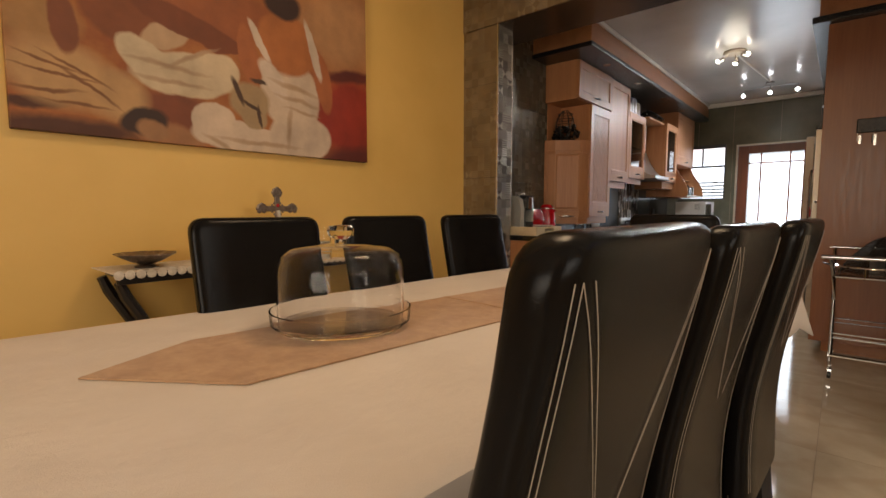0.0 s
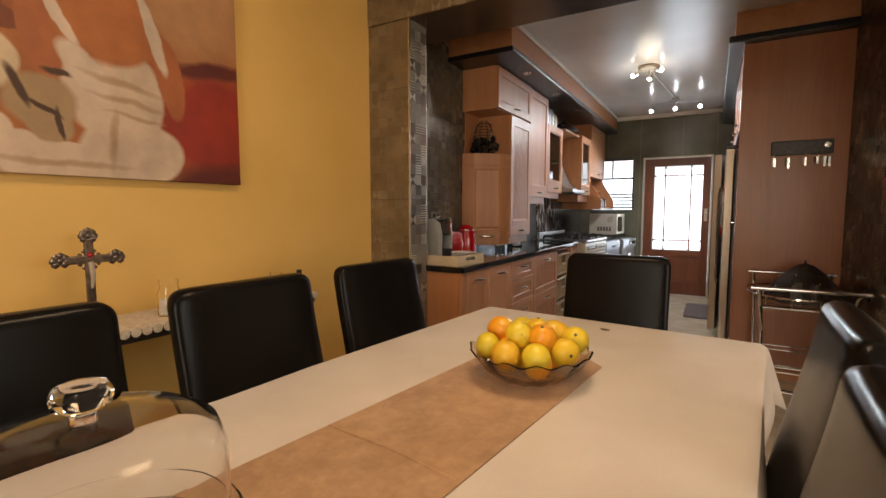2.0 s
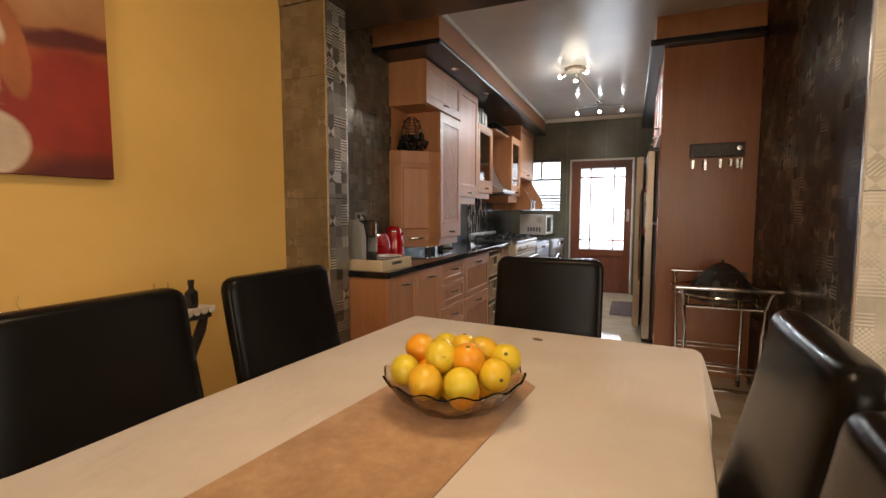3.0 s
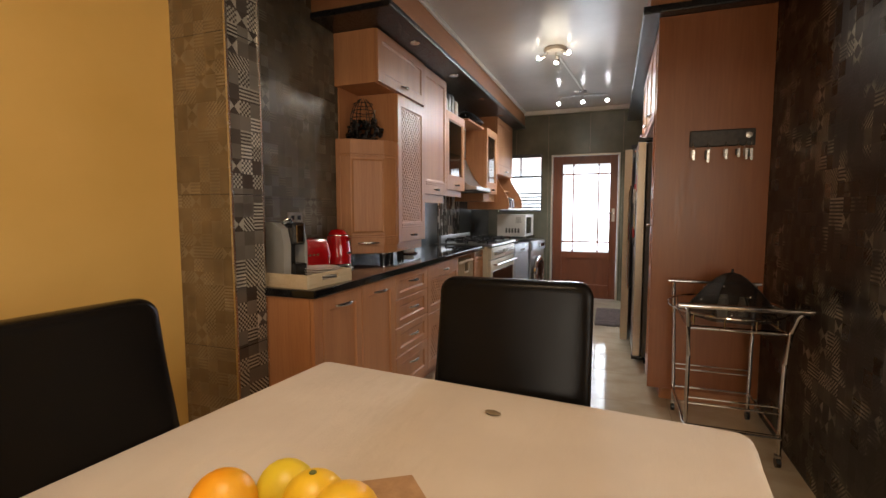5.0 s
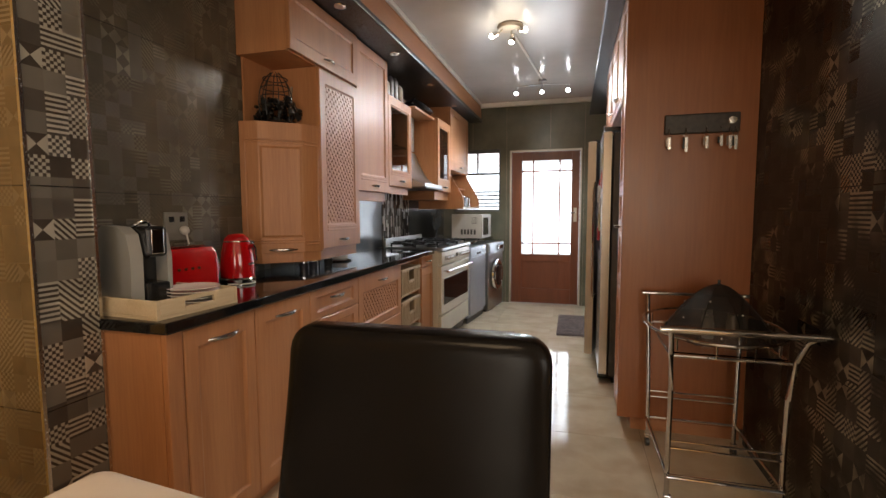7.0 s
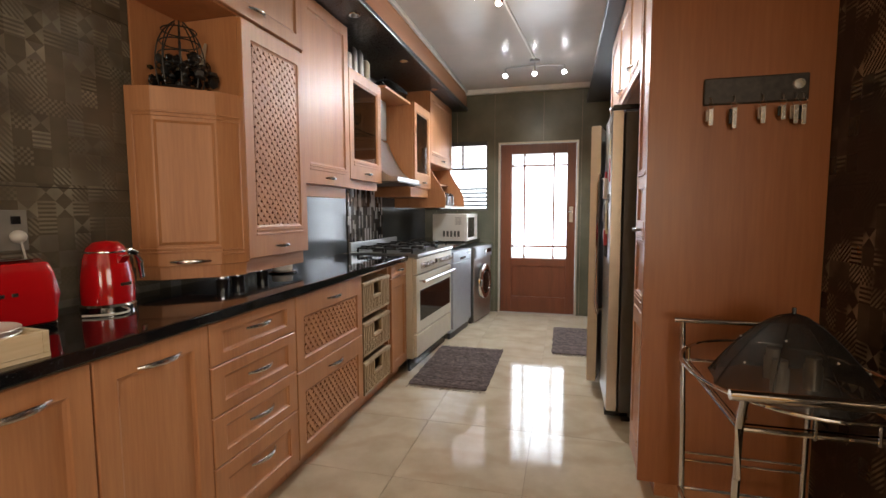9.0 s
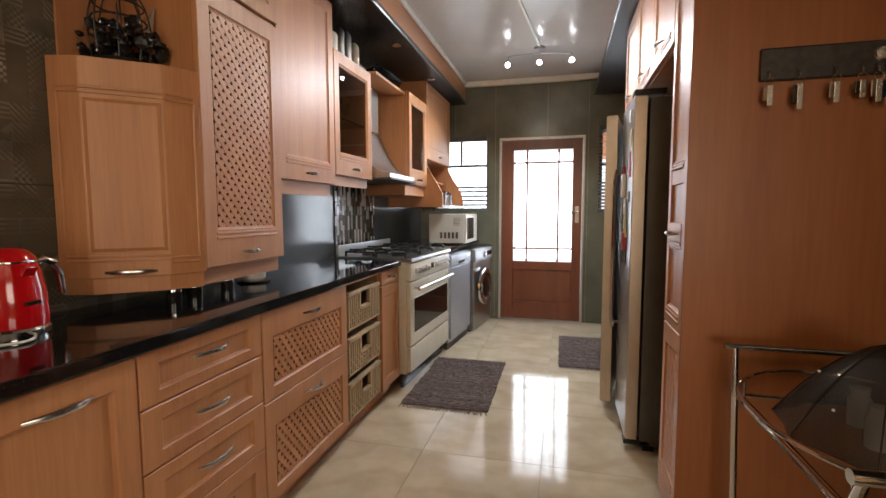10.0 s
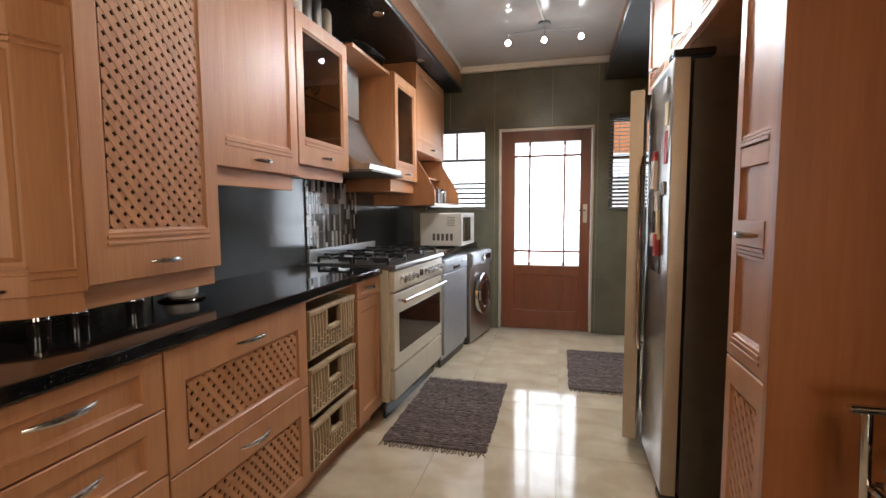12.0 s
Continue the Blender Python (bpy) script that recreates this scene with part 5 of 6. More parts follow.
def tray():
    t = thing("serving_tray", "pale woven rectangular tray with cut handles", "tray", (3.545, 2.17, 0.9025), -5)
    X, Y, H = 0.165, 0.20, 0.062
    part("base", box(B(), -X, X, -Y, Y, 0, 0.01), RATTAN_TRAY, t)
    part("side", box(B(), -X, -X + 0.014, -Y, Y, 0.01, H, 0.002), RATTAN_TRAY, t)
    part("side", box(B(), X - 0.014, X, -Y, Y, 0.01, H, 0.002), RATTAN_TRAY, t)
    part("side", box(B(), -X + 0.014, X - 0.014, Y - 0.014, Y, 0.01, H, 0.002), RATTAN_TRAY, t)
    b = B()
    box(b, -X + 0.014, -0.06, -Y, -Y + 0.014, 0.01, H, 0.002), box(b, 0.06, X - 0.014, -Y, -Y + 0.014, 0.01, H, 0.002), box(b, -0.06, 0.06, -Y, -Y + 0.014, 0.01, 0.028, 0.002), box(b, -0.06, 0.06, -Y, -Y + 0.014, 0.047, H, 0.002)
    part("side", b, RATTAN_TRAY, t)


tray()
coffee_machine()
toaster()
kettle()
for i in range(5):
    tagged(part("saucer", lathe(B(), [(0.04, 0), (0.066, 0.004), (0.090, 0.011), (0.089, 0.013), (0.06, 0.007), (0, 0.006)], 32, (3.612, 2.082, 0.914 + 0.0115 * i)), PORCELAIN, None, "", True), "white saucer stacked on the tray", "saucer", "stack of saucers")
sk = thing("wall_socket", "double wall socket with a white plug", "socket", (3.955, WL - 0.001, 1.18))
part("plate", box(B(), -0.065, 0.065, -0.009, 0, -0.065, 0.065, 0.003), plain("grey_socket_plate", (0.22, 0.21, 0.19), 0.4), sk)
for x in (-0.03, 0.03):
    part("switch", box(B(), x - 0.014, x + 0.014, -0.012, -0.0095, 0.02, 0.045, 0.001), BLACK, sk)
part("plug", ball(B(), 0.024, (0.025, -0.026, -0.02), (1, 0.8, 0.9)), WHITE_PLASTIC, sk, "white plug", True)
part("cord", tube(B(), [(0.025, -0.035, -0.03), (0.03, -0.045, -0.10), (0.02, -0.06, -0.20), (0.06, -0.07, -0.272)], 0.0035, 6), WHITE_PLASTIC, sk, "", True)
for i, x in enumerate((4.62, 4.72, 4.90)):
    t = thing("glass_jar", "small clear jar with a chrome lid under the cabinet", "jar", (x, 2.26, 0.9025), 0, "jars on the worktop")
    part("glass", lathe(B(), [(0.026, 0), (0.028, 0.035), (0.022, 0.04)], 20), SMOKED, t, "", True)
    part("lid", lathe(B(), [(0.026, 0.0405), (0.026, 0.052), (0, 0.054)], 20), CHROME, t, "", True)
t = thing("paper_towel_holder", "white paper towel roll on a chrome stand", "towel holder", (5.13, 2.30, 0.9025))
part("base", lathe(B(), [(0.075, 0), (0.078, 0.006), (0.07, 0.012), (0.0, 0.014)], 32), CHROME, t, "", True)
part("roll", lathe(B(), [(0.05, 0.0145), (0.055, 0.02), (0.055, 0.04)] + [(0.055, 0.045)], 28), PORCELAIN, t, "white paper roll", True)
so = thing("wall_socket", "dark double wall socket on the splashback", "socket", (5.42, WL - 0.007, 1.13))
part("plate", box(B(), -0.07, 0.07, -0.01, 0, -0.055, 0.055, 0.003), GREY_SIDE, so)

# ceiling lamps


def spot_head(t, p, aim, mat, size=0.021):
    d = (Vector(aim) - Vector(p)).normalized()
    m = d.to_track_quat("Z", "Y").to_matrix().to_4x4()
    h = part("head", lathe(B(), [(0.010, -0.05), (0.016, -0.045), (0.026, 0.0), (size, 0.012), (size * 0.9, 0.004)], 18, p, m=m), CHROME, t, "", True)
    part("bulb", ball(B(), size * 1.05, Vector(p) + d * 0.012, (1, 1, 1), 2), mat, h, "glowing bulb", True)


lc = Vector((5.93, 1.235, CZ))
t = thing("ceiling_light", "round chrome ceiling light with three lit bulbs", "ceiling light", lc)
part("plate", lathe(B(), [(0.095, -0.0005), (0.10, -0.012), (0.085, -0.03), (0.0, -0.034)], 36), CHAMPAGNE, t, "", True)
for p, aim in (((-0.03, 0.125, -0.075), (-0.2, 0.6, -0.3)), ((-0.03, -0.105, -0.055), (-0.2, -0.6, -0.2)), ((0.03, -0.01, -0.10), (0.0, 0.12, -0.6))):
    part("arm", tube(B(), [(p[0] * 0.5, p[1] * 0.45, -0.03), (p[0] * 0.8, p[1] * 0.75, p[2] * 0.9), p], 0.006), CHAMPAGNE, t, "", True)
    spot_head(t, p, aim, BULB)
lamp("ceiling_light_glow", "SPOT", (5.90, 1.235, CZ - 0.14), (5.9, 1.2, 0), 24, (1.0, 0.92, 0.80), 0.07, spot=172)
lamp("ceiling_light_bulbs", "POINT", (5.90, 1.235, CZ - 0.17), (5.9, 1.2, 0), 3.5, (1.0, 0.91, 0.74), 0.12)
lb = Vector((7.52, 1.10, CZ))
t = thing("spotlight_bar", "ceiling bar with three lit spotlights", "spotlight", lb)
part("plate", lathe(B(), [(0.045, -0.0005), (0.048, -0.01), (0.04, -0.02), (0, -0.022)], 28), STEEL, t, "", True)
part("bar", tube(B(), arc((0.03, 0.29, -0.055), (0.07, -0.29, -0.055), (0, 0, 0.015), 14), 0.006), STEEL, t, "", True)
part("stem", tube(B(), [(0.03, 0, -0.02), (0.05, 0, -0.045)], 0.008), STEEL, t)
for y in (0.28, 0.0, -0.275):
    p = (0.02, y, -0.12)
    part("arm", tube(B(), [(0.05, y * 0.98, -0.045), (0.04, y, -0.08), p], 0.005), STEEL, t, "", True)
    spot_head(t, p, (-0.5, y * 1.1, -0.5), BULB_COOL)
lamp("spotlight_glow", "SPOT", (7.45, 1.10, CZ - 0.16), (6.7, 1.38, 0.2), 96, (0.88, 0.95, 1.0), 0.12, spot=162)
t = thing("cable_duct", "thin pale cable duct between the ceiling lights", "cable duct", (0, 0, 0))
part("duct", box(B(), 6.03, 7.47, -0.008, 0.008, CZ - 0.012, CZ - 0.0005), WHITE, t).matrix_basis = pose(0.0, 1.235, 0, 0, 0, 0) @ Matrix.Translation((6.03, 0, 0)) @ Matrix.Rotation(-0.0936, 4, "Z") @ Matrix.Translation((-6.03, 0, 0))


# rugs
def rug(name, x0, x1, y0, y1, label):
    t = thing(name, label, "rug", (x0, y0, 0.0005), 0, "woven rag rugs")
    n = int((x1 - x0) / 0.022)
    g = random.Random(int(x0 * 100))
    for i in range(n):
        w = (x1 - x0) / n
        pts = [(w * (i + 0.5) + g.uniform(-0.002, 0.002), (y1 - y0) * k / 8 + (g.uniform(-0.006, 0.006) if k in (0, 8) else 0), 0.006 + g.uniform(0, 0.0015)) for k in range(9)]
        part("weft_strip", tube(B(), pts, w * 0.52, 6, 0.55), RAG, t)
    fr = B()
    for x, s in ((0.0, -1), (x1 - x0, 1)):
        for i in range(36):
            y = (y1 - y0) * (i + 0.5) / 36
            tube(fr, [(x, y, 0.006), (x + s * 0.02, y + g.uniform(-0.005, 0.005), 0.004), (x + s * g.uniform(0.03, 0.05), y + g.uniform(-0.012, 0.012), 0.003)], 0.0028, 4)
    part("fringe", fr, RAG, t)["kind"] = "stuff"


rug("rag_rug", 5.95, 6.90, 1.30, 1.86, "grey brown rag rug in front of the cooker")
rug("rag_rug", 6.93, 7.83, 0.38, 0.885, "grey brown rag rug beside the refrigerator")

# ---- dining room ----


def chair_proto():
    t = thing("dining_chair", "black leather high-backed dining chair with pale stitching", "chair", (0, 0, 0), 0, "chairs round the table")
    W = 0.205

    def prof(z):
        """Middle line of the backrest at the height z, and half its thickness."""
        u = max(0.0, (z - 0.40) / 0.66)
        return -0.185 - 0.075 * u ** 1.5 + 0.012 * math.sin(u * 5.0), 0.035 - 0.008 * u + 0.010 * max(0, u - 0.8) * 2

    TOP, RC, RT = 1.068, 0.040, 0.020
    zs = [0.36, 0.44, 0.52, 0.60, 0.68, 0.76, 0.84, 0.90, 0.95, 0.99, 1.015, 1.028, 1.04, 1.05, 1.057, 1.062, 1.066, 1.068]

    def half(z):
        """Half the width and half the thickness at the height z, rounded off towards the top."""
        dz, dt = max(0.0, z - TOP + RC), max(0.0, z - TOP + RT)
        return W - RC + math.sqrt(RC ** 2 - dz ** 2), prof(z)[1] - RT + math.sqrt(RT ** 2 - dt ** 2)

    bm = B()
    rings = []
    for z in zs:
        w, h = half(z)
        ring = []
        for k in range(40):
            a = 2 * math.pi * k / 40
            ca, sa = math.cos(a), math.sin(a)
            x = math.copysign(abs(ca) ** 0.30, ca)
            crease = 1 + 0.02 * math.sin(z * 31 + x * 5)
            ring.append(bm.verts.new((w * x, prof(z)[0] + h * math.copysign(abs(sa) ** 0.55, sa) * crease * (1.08 - 0.08 * x * x), z)))
        rings.append(ring)
    for a, b in zip(rings, rings[1:]):
        for i in range(40):
            bm.faces.new((a[i], a[(i + 1) % 40], b[(i + 1) % 40], b[i]))
    bm.faces.new(rings[0][::-1]), bm.faces.new(rings[-1])
    back = part("backrest", bm, LEATHER, t, "", True)

    def rear(x, z):
        """The rear surface at x and z."""
        w, h = half(z)
        u = min(1.0, abs(x) / w)
        return prof(z)[0] - h * (1 - u ** 6.67) ** 0.275 * (1.08 - 0.08 * u * u) * 1.02 - 0.0008

    for s in (-1, 1):
        for off in (0.018, 0.026):
            x = s * (W - off)
            part("seam", tube(B(), [(x, rear(x, z), z) for z in [1.035 - 0.04 * k for k in range(17)]], 0.0005, 5), THREAD, back, "pale stitched seam")
        for off in (0.0, 0.014):
            pts = [(s * (W - 0.026 - off) * (1 - (1.035 - z) * 3.0), z) for z in [1.035 - 0.03 * k for k in range(11)]]
            part("seam", tube(B(), [(x, rear(x, z), z) for x, z in pts], 0.0005, 5), THREAD, back, "pale stitched seam")
    seat = box(B(), -0.215, 0.215, -0.155, 0.235, 0.36, 0.485, 0.022)
    part("seat", seat, LEATHER, t, "", True)
    for x in (-0.18, 0.18):
        part("leg", prism(B(), [(x - 0.02, 0.18), (x + 0.02, 0.18), (x + 0.02, 0.22), (x - 0.02, 0.22)], 0.0, 0.36, 0.003), DARKWOOD, t)
        b = B()
        tube(b, [(x, -0.235, 0.0), (x, -0.20, 0.18), (x, -0.175, 0.38)], [0.018, 0.022, 0.026], 4)
        part("leg", b, DARKWOOD, t)
    return t


proto = chair_proto()
proto.matrix_basis = pose(0.880, 0.742, 0, 0, 0, -1)
proto.scale = (1, 1, 1)
copy_thing(proto, pose(1.42, 0.722, 0, 0, 0, -3))
copy_thing(proto, pose(1.915, 0.665, 0, 0, 0, -3))
copy_thing(proto, pose(1.115, 1.435, 0, 0, 0, 178))
copy_thing(proto, pose(1.632, 1.415, 0, 0, 0, 178))
copy_thing(proto, pose(2.155, 1.395, 0, 0, 0, 176))
copy_thing(proto, pose(2.615, 0.955, 0, 0, 0, 91))
proto.scale = (1, 1, 1.008)

TABLE, RUNNER_POSE = pose(1.456, 1.100, 0, 0, 0, -5.3), pose(1.424, 1.13, 0, 0, 0, -6.7)
TL, TW, TZ = 1.315, 0.537, 0.806
t = thing("dining_table", "long dark wooden dining table under a cloth", "table")
t.matrix_basis = TABLE
part("tabletop", box(B(), -TL + 0.01, TL - 0.01, -TW + 0.01, TW - 0.01, TZ - 0.045, TZ - 0.004, 0.006), DARKWOOD, t)
for x in (-TL + 0.10, TL - 0.10):
    for y in (-TW + 0.16, TW - 0.16):
        part("leg", box(B(), x - 0.04, x + 0.04, y - 0.04, y + 0.04, 0.0, TZ - 0.046, 0.004), DARKWOOD, t)


def tablecloth():
    bm = B()
    per, n = [], 60
    rc = 0.03
    for cx, cy, a0 in ((TL - rc, TW - rc, 0), (-TL + rc, TW - rc, 90), (-TL + rc, -TW + rc, 180), (TL - rc, -TW + rc, 270)):
        nx = (cx, cy)
        for k in range(7):
            a = radians(a0 + 15 * k)
            per.append((cx + rc * math.cos(a), cy + rc * math.sin(a), math.cos(a), math.sin(a), True))
        ex, ey = {0: (-TL + rc, TW), 90: (-TL, -TW + rc), 180: (TL - rc, -TW), 270: (TL, TW - rc)}[a0]
        sx, sy = per[-1][0], per[-1][1]
        m = 34 if a0 in (0, 180) else 16
        for k in range(1, m):
            per.append((sx + (ex - sx) * k / m, sy + (ey - sy) * k / m, per[-1][2] if not per[-1][4] else math.cos(radians(a0 + 90)), per[-1][3] if not per[-1][4] else math.sin(radians(a0 + 90)), False))
    rows = []
    for off, drop in ((-0.022, 0.0), (-0.010, -0.0005), (0.0, -0.006), (0.005, -0.02), (0.010, -0.06), (0.016, -0.11), (0.022, -0.155)):
        row = []
        for i, (x, y, nx, ny, cor) in enumerate(per):
            w = math.sin(i * 0.9) * 0.5 + math.sin(i * 0.37 + 1.1)
            f = max(0.0, -drop) / 0.155
            o = off + 0.010 * f * w + (0.035 * f if cor else 0)
            row.append(bm.verts.new((x + nx * o, y + ny * o, TZ + drop * (1 + 0.10 * math.sin(i * 0.21)) * (1.25 if cor else 1))))
        rows.append(row)
    for a, b in zip(rows, rows[1:]):
        for i in range(len(per)):
            j = (i + 1) % len(per)
            bm.faces.new((a[i], b[i], b[j], a[j]))
    bm.faces.new(rows[0])
    ob = part("tablecloth", bm, CLOTH, None, "", True)
    ob.matrix_basis = TABLE
    tagged(ob, "cream cotton tablecloth draped over the dining table", "tablecloth")
    s = ob.modifiers.new("thickness", "SOLIDIFY")
    s.thickness, s.offset = 0.002, -1


tablecloth()
bm = prism(B(), [(-0.66, -0.168), (0.785, -0.166), (0.922, -0.004), (0.785, 0.163), (-0.66, 0.172), (-0.86, 0.05)], TZ + 0.0012, TZ + 0.0042)
ob = tagged(part("table_runner", bm, RUNNER), "tan suede table runner with a pointed end", "table runner")
ob.matrix_basis = RUNNER_POSE
for y0, y1, x in ((-0.16, 0.165, 0.085),):
    ob = part("fold", tube(B(), [(x, y0, TZ + 0.0045), (x + 0.006, 0.0, TZ + 0.006), (x, y1, TZ + 0.0045)], 0.004, 6, 0.5), RUNNER, ob, "raised crease in the runner", True)
ob = tagged(part("leaf_scrap", ball(B(), 0.02, (0, 0, 0.003), (1.0, 0.55, 0.17)), plain("dry_leaf", (0.20, 0.15, 0.09), 0.8)), "small dry scrap lying on the tablecloth", "scrap")
ob.matrix_basis = pose(2.62, 0.95, TZ + 0.001, 0, 0, 75)


def cake_dome():
    t = thing("cake_stand", "clear glass cake dish with a domed lid", "cake stand", (1.085, 1.235, TZ + 0.0045))
    t.scale = (1, 1, 0.88)
    dish = [(0.0, 0.0), (0.10, 0.0), (0.155, 0.006), (0.166, 0.018), (0.168, 0.052), (0.164, 0.053), (0.161, 0.022), (0.15, 0.012), (0.0, 0.010)]
    part("dish", lathe(B(), dish, 64), CLEAR, t, "clear glass dish", True)
    dome = [(0.150, 0.014), (0.152, 0.10), (0.150, 0.165), (0.140, 0.198), (0.115, 0.216), (0.06, 0.224), (0.0, 0.226), (0.0, 0.222), (0.06, 0.220), (0.113, 0.212), (0.136, 0.195), (0.146, 0.164), (0.148, 0.10), (0.146, 0.014)]
    lid = part("dome", lathe(B(), dome + [dome[0]], 64), CLEAR, t, "clear glass dome", True)
    part("knob", lathe(B(), [(0.0, 0.2265), (0.014, 0.227), (0.013, 0.238), (0.029, 0.25), (0.032, 0.264), (0.026, 0.276), (0.0, 0.279)], 10), CLEAR, lid, "faceted glass knob")


cake_dome()


def fruit_bowl():
    c = Vector((1.998, 1.022, TZ + 0.0045))
    t = thing("fruit_bowl", "scalloped amber glass bowl full of citrus fruit", "bowl", c)
    prof = [(0.0, 0.0), (0.06, 0.0), (0.095, 0.012), (0.132, 0.042), (0.158, 0.078), (0.154, 0.080), (0.128, 0.047), (0.092, 0.018), (0.055, 0.006), (0.0, 0.005)]
    bm = B()
    segs, rings = 72, []
    for r0, z in prof:
        row = []
        for i in range(segs):
            a = 2 * math.pi * i / segs
            f = (r0 / 0.158) ** 3
            rr = r0 * (1 + 0.022 * f * math.cos(14 * a))
            row.append(bm.verts.new((rr * math.cos(a), rr * math.sin(a), z + 0.006 * f * math.cos(14 * a))))
        rings.append(row)
    for a, b in zip(rings, rings[1:]):
        for i in range(segs):
            bm.faces.new((a[i], a[(i + 1) % segs], b[(i + 1) % segs], b[i]))
    bmesh.ops.remove_doubles(bm, verts=bm.verts[:], dist=1e-6)
    part("glass", bm, AMBER, t, "", True)
    g = random.Random(11)
    me = []
    for k in range(3):
        b = ball(B(), 0.0365, (0, 0, 0), (1, 1, (0.93, 1.10, 1.0)[k]), 3)
        for v in b.verts:
            v.co *= 1 + 0.02 * math.sin(v.co.x * 120 + k) * math.cos(v.co.y * 90)
        me.append(mesh_of("fruit", b, FRUIT, True))
    low = [(0.0, 0.0, 0.050), (0.068, 0.0, 0.062), (0.02, 0.065, 0.060), (-0.055, 0.04, 0.060), (-0.055, -0.04, 0.060), (0.02, -0.065, 0.060)]
    front_row = [(-0.030, 0.106, 0.078), (-0.082, 0.034, 0.080), (-0.064, -0.040, 0.078), (0.004, -0.094, 0.082)]
    back_row = [(0.052, 0.104, 0.106), (0.104, 0.058, 0.100), (0.088, 0.006, 0.108), (0.076, -0.044, 0.108), (0.066, -0.102, 0.100)]
    for i, p in enumerate(low + front_row + back_row + [(-0.020, 0.022, 0.118), (-0.006, -0.036, 0.112)]):
        o = new("citrus_fruit", me[i % 3])
        o.matrix_basis = Matrix.Translation(c + Vector(p)) @ pose(0, 0, 0, g.uniform(0, 180), g.uniform(0, 180), g.uniform(0, 360))
        o["label"], o["category"], o["group"] = "ripe yellow orange citrus fruit with small blemishes", "fruit", "fruit in the bowl"
        part("stem_scar", ball(B(), 0.005, (0, 0, 0.0355 * (0.93, 1.10, 1.0)[i % 3] + 0.001), (1, 1, 0.4), 1), STEM, o)


STEM = plain("fruit_stem", (0.10, 0.11, 0.03), 0.8)
fruit_bowl()


def console():
    t = thing("console_table", "black console table with curved crossed legs", "console table", (0.865, 2.2, 0))
    L, D, Z = 1.52, 0.29, 0.872
    part("top", box(B(), 0.03, L - 0.03, 0.02, D - 0.01, Z - 0.03, Z - 0.006, 0.003), DARKWOOD, t)
    part("front_rail", box(B(), 0.0, L, 0.0, 0.0195, Z - 0.042, Z - 0.004, 0.005), DARKWOOD, t)
    for x0, s in ((0.012, 1), (L - 0.012, -1)):
        for y in (0.03, D - 0.04):
            pts = [(x0, y, Z - 0.035), (x0 + s * 0.02, y, Z - 0.09), (x0 + s * 0.09, y, Z - 0.22), (x0 + s * 0.16, y, Z - 0.42), (x0 + s * 0.13, y, 0.2), (x0 + s * 0.03, y, 0.0)]
            part("leg", tube(B(), pts, [0.016, 0.02, 0.02, 0.018, 0.018, 0.02], 8), DARKWOOD, t, "", True)
    bm = box(B(), -0.012, L + 0.012, -0.004, D - 0.012, Z - 0.003, Z + 0.0005)
    n = 46
    for i in range(n):
        x = -0.012 + (L + 0.024) * (i + 0.5) / n
        lathe(bm, [(0.0, 0.0), ((L + 0.024) / n * 0.5, 0.0005), ((L + 0.024) / n * 0.42, 0.002), (0.0, 0.002)], 8, (x, -0.005, Z - 0.008), m=Matrix.Rotation(radians(90), 4, "X"))
    o = part("lace_cover", bm, LACE)
    o.matrix_basis = pose(0.865, 2.2, 0)
    tagged(o, "cream lace runner covering the console table", "lace cover")
    return Z


CT = console() + 0.0008
t = thing("leaf_dish", "tarnished silver leaf-edged dish", "dish", (0.995, 2.33, CT))
part("foot", lathe(B(), [(0.04, 0), (0.042, 0.006), (0.025, 0.012)], 24), PEWTER, t, "", True)
part("dish", lathe(B(), [(0.02, 0.0125), (0.05, 0.022), (0.085, 0.042), (0.102, 0.052), (0.10, 0.055), (0.08, 0.046), (0.04, 0.028), (0.0, 0.024)], 48, wave=0.10, waves=9), PEWTER, t, "", True)


def cross():
    t = thing("ornamental_cross", "tarnished silver standing cross with red stone", "cross", (1.555, 2.35, CT))
    part("foot", lathe(B(), [(0.05, 0), (0.052, 0.01), (0.03, 0.02), (0.01, 0.035)], 28), PEWTER, t, "", True)
    b = B()
    box(b, -0.013, 0.013, -0.006, 0.006, 0.034, 0.29, 0.004), box(b, -0.065, 0.065, -0.0055, 0.0055, 0.210, 0.236, 0.004)
    part("bars", b, PEWTER, t)
    for x, z in ((-0.078, 0.223), (0.078, 0.223), (0, 0.298)):
        f = B()
        for dx, dz in ((0, 0), (0.012, 0.010), (-0.012, 0.010), (0.012, -0.010), (-0.012, -0.010), (0, 0.017), (0.017, 0), (-0.017, 0)):
            ball(f, 0.0125, (x + dx, 0, z + dz), (1, 0.6, 1), 1)
        part("trefoil", f, PEWTER, t, "", True)
    r = B()
    for i in range(12):
        a = 2 * math.pi * i / 12
        ball(r, 0.007, (0.030 * math.cos(a), 0, 0.223 + 0.030 * math.sin(a)), (1, 0.6, 1), 1)
    part("ring", r, PEWTER, t, "", True)
    part("stone", ball(B(), 0.009, (0, -0.007, 0.238), (1, 0.6, 1)), GARNET, t, "red stone", True)
    part("relief", tube(B(), [(0, -0.009, 0.215), (0.004, -0.012, 0.17), (0, -0.009, 0.13)], [0.009, 0.008, 0.004], 8), CHAMPAGNE, t, "", True)


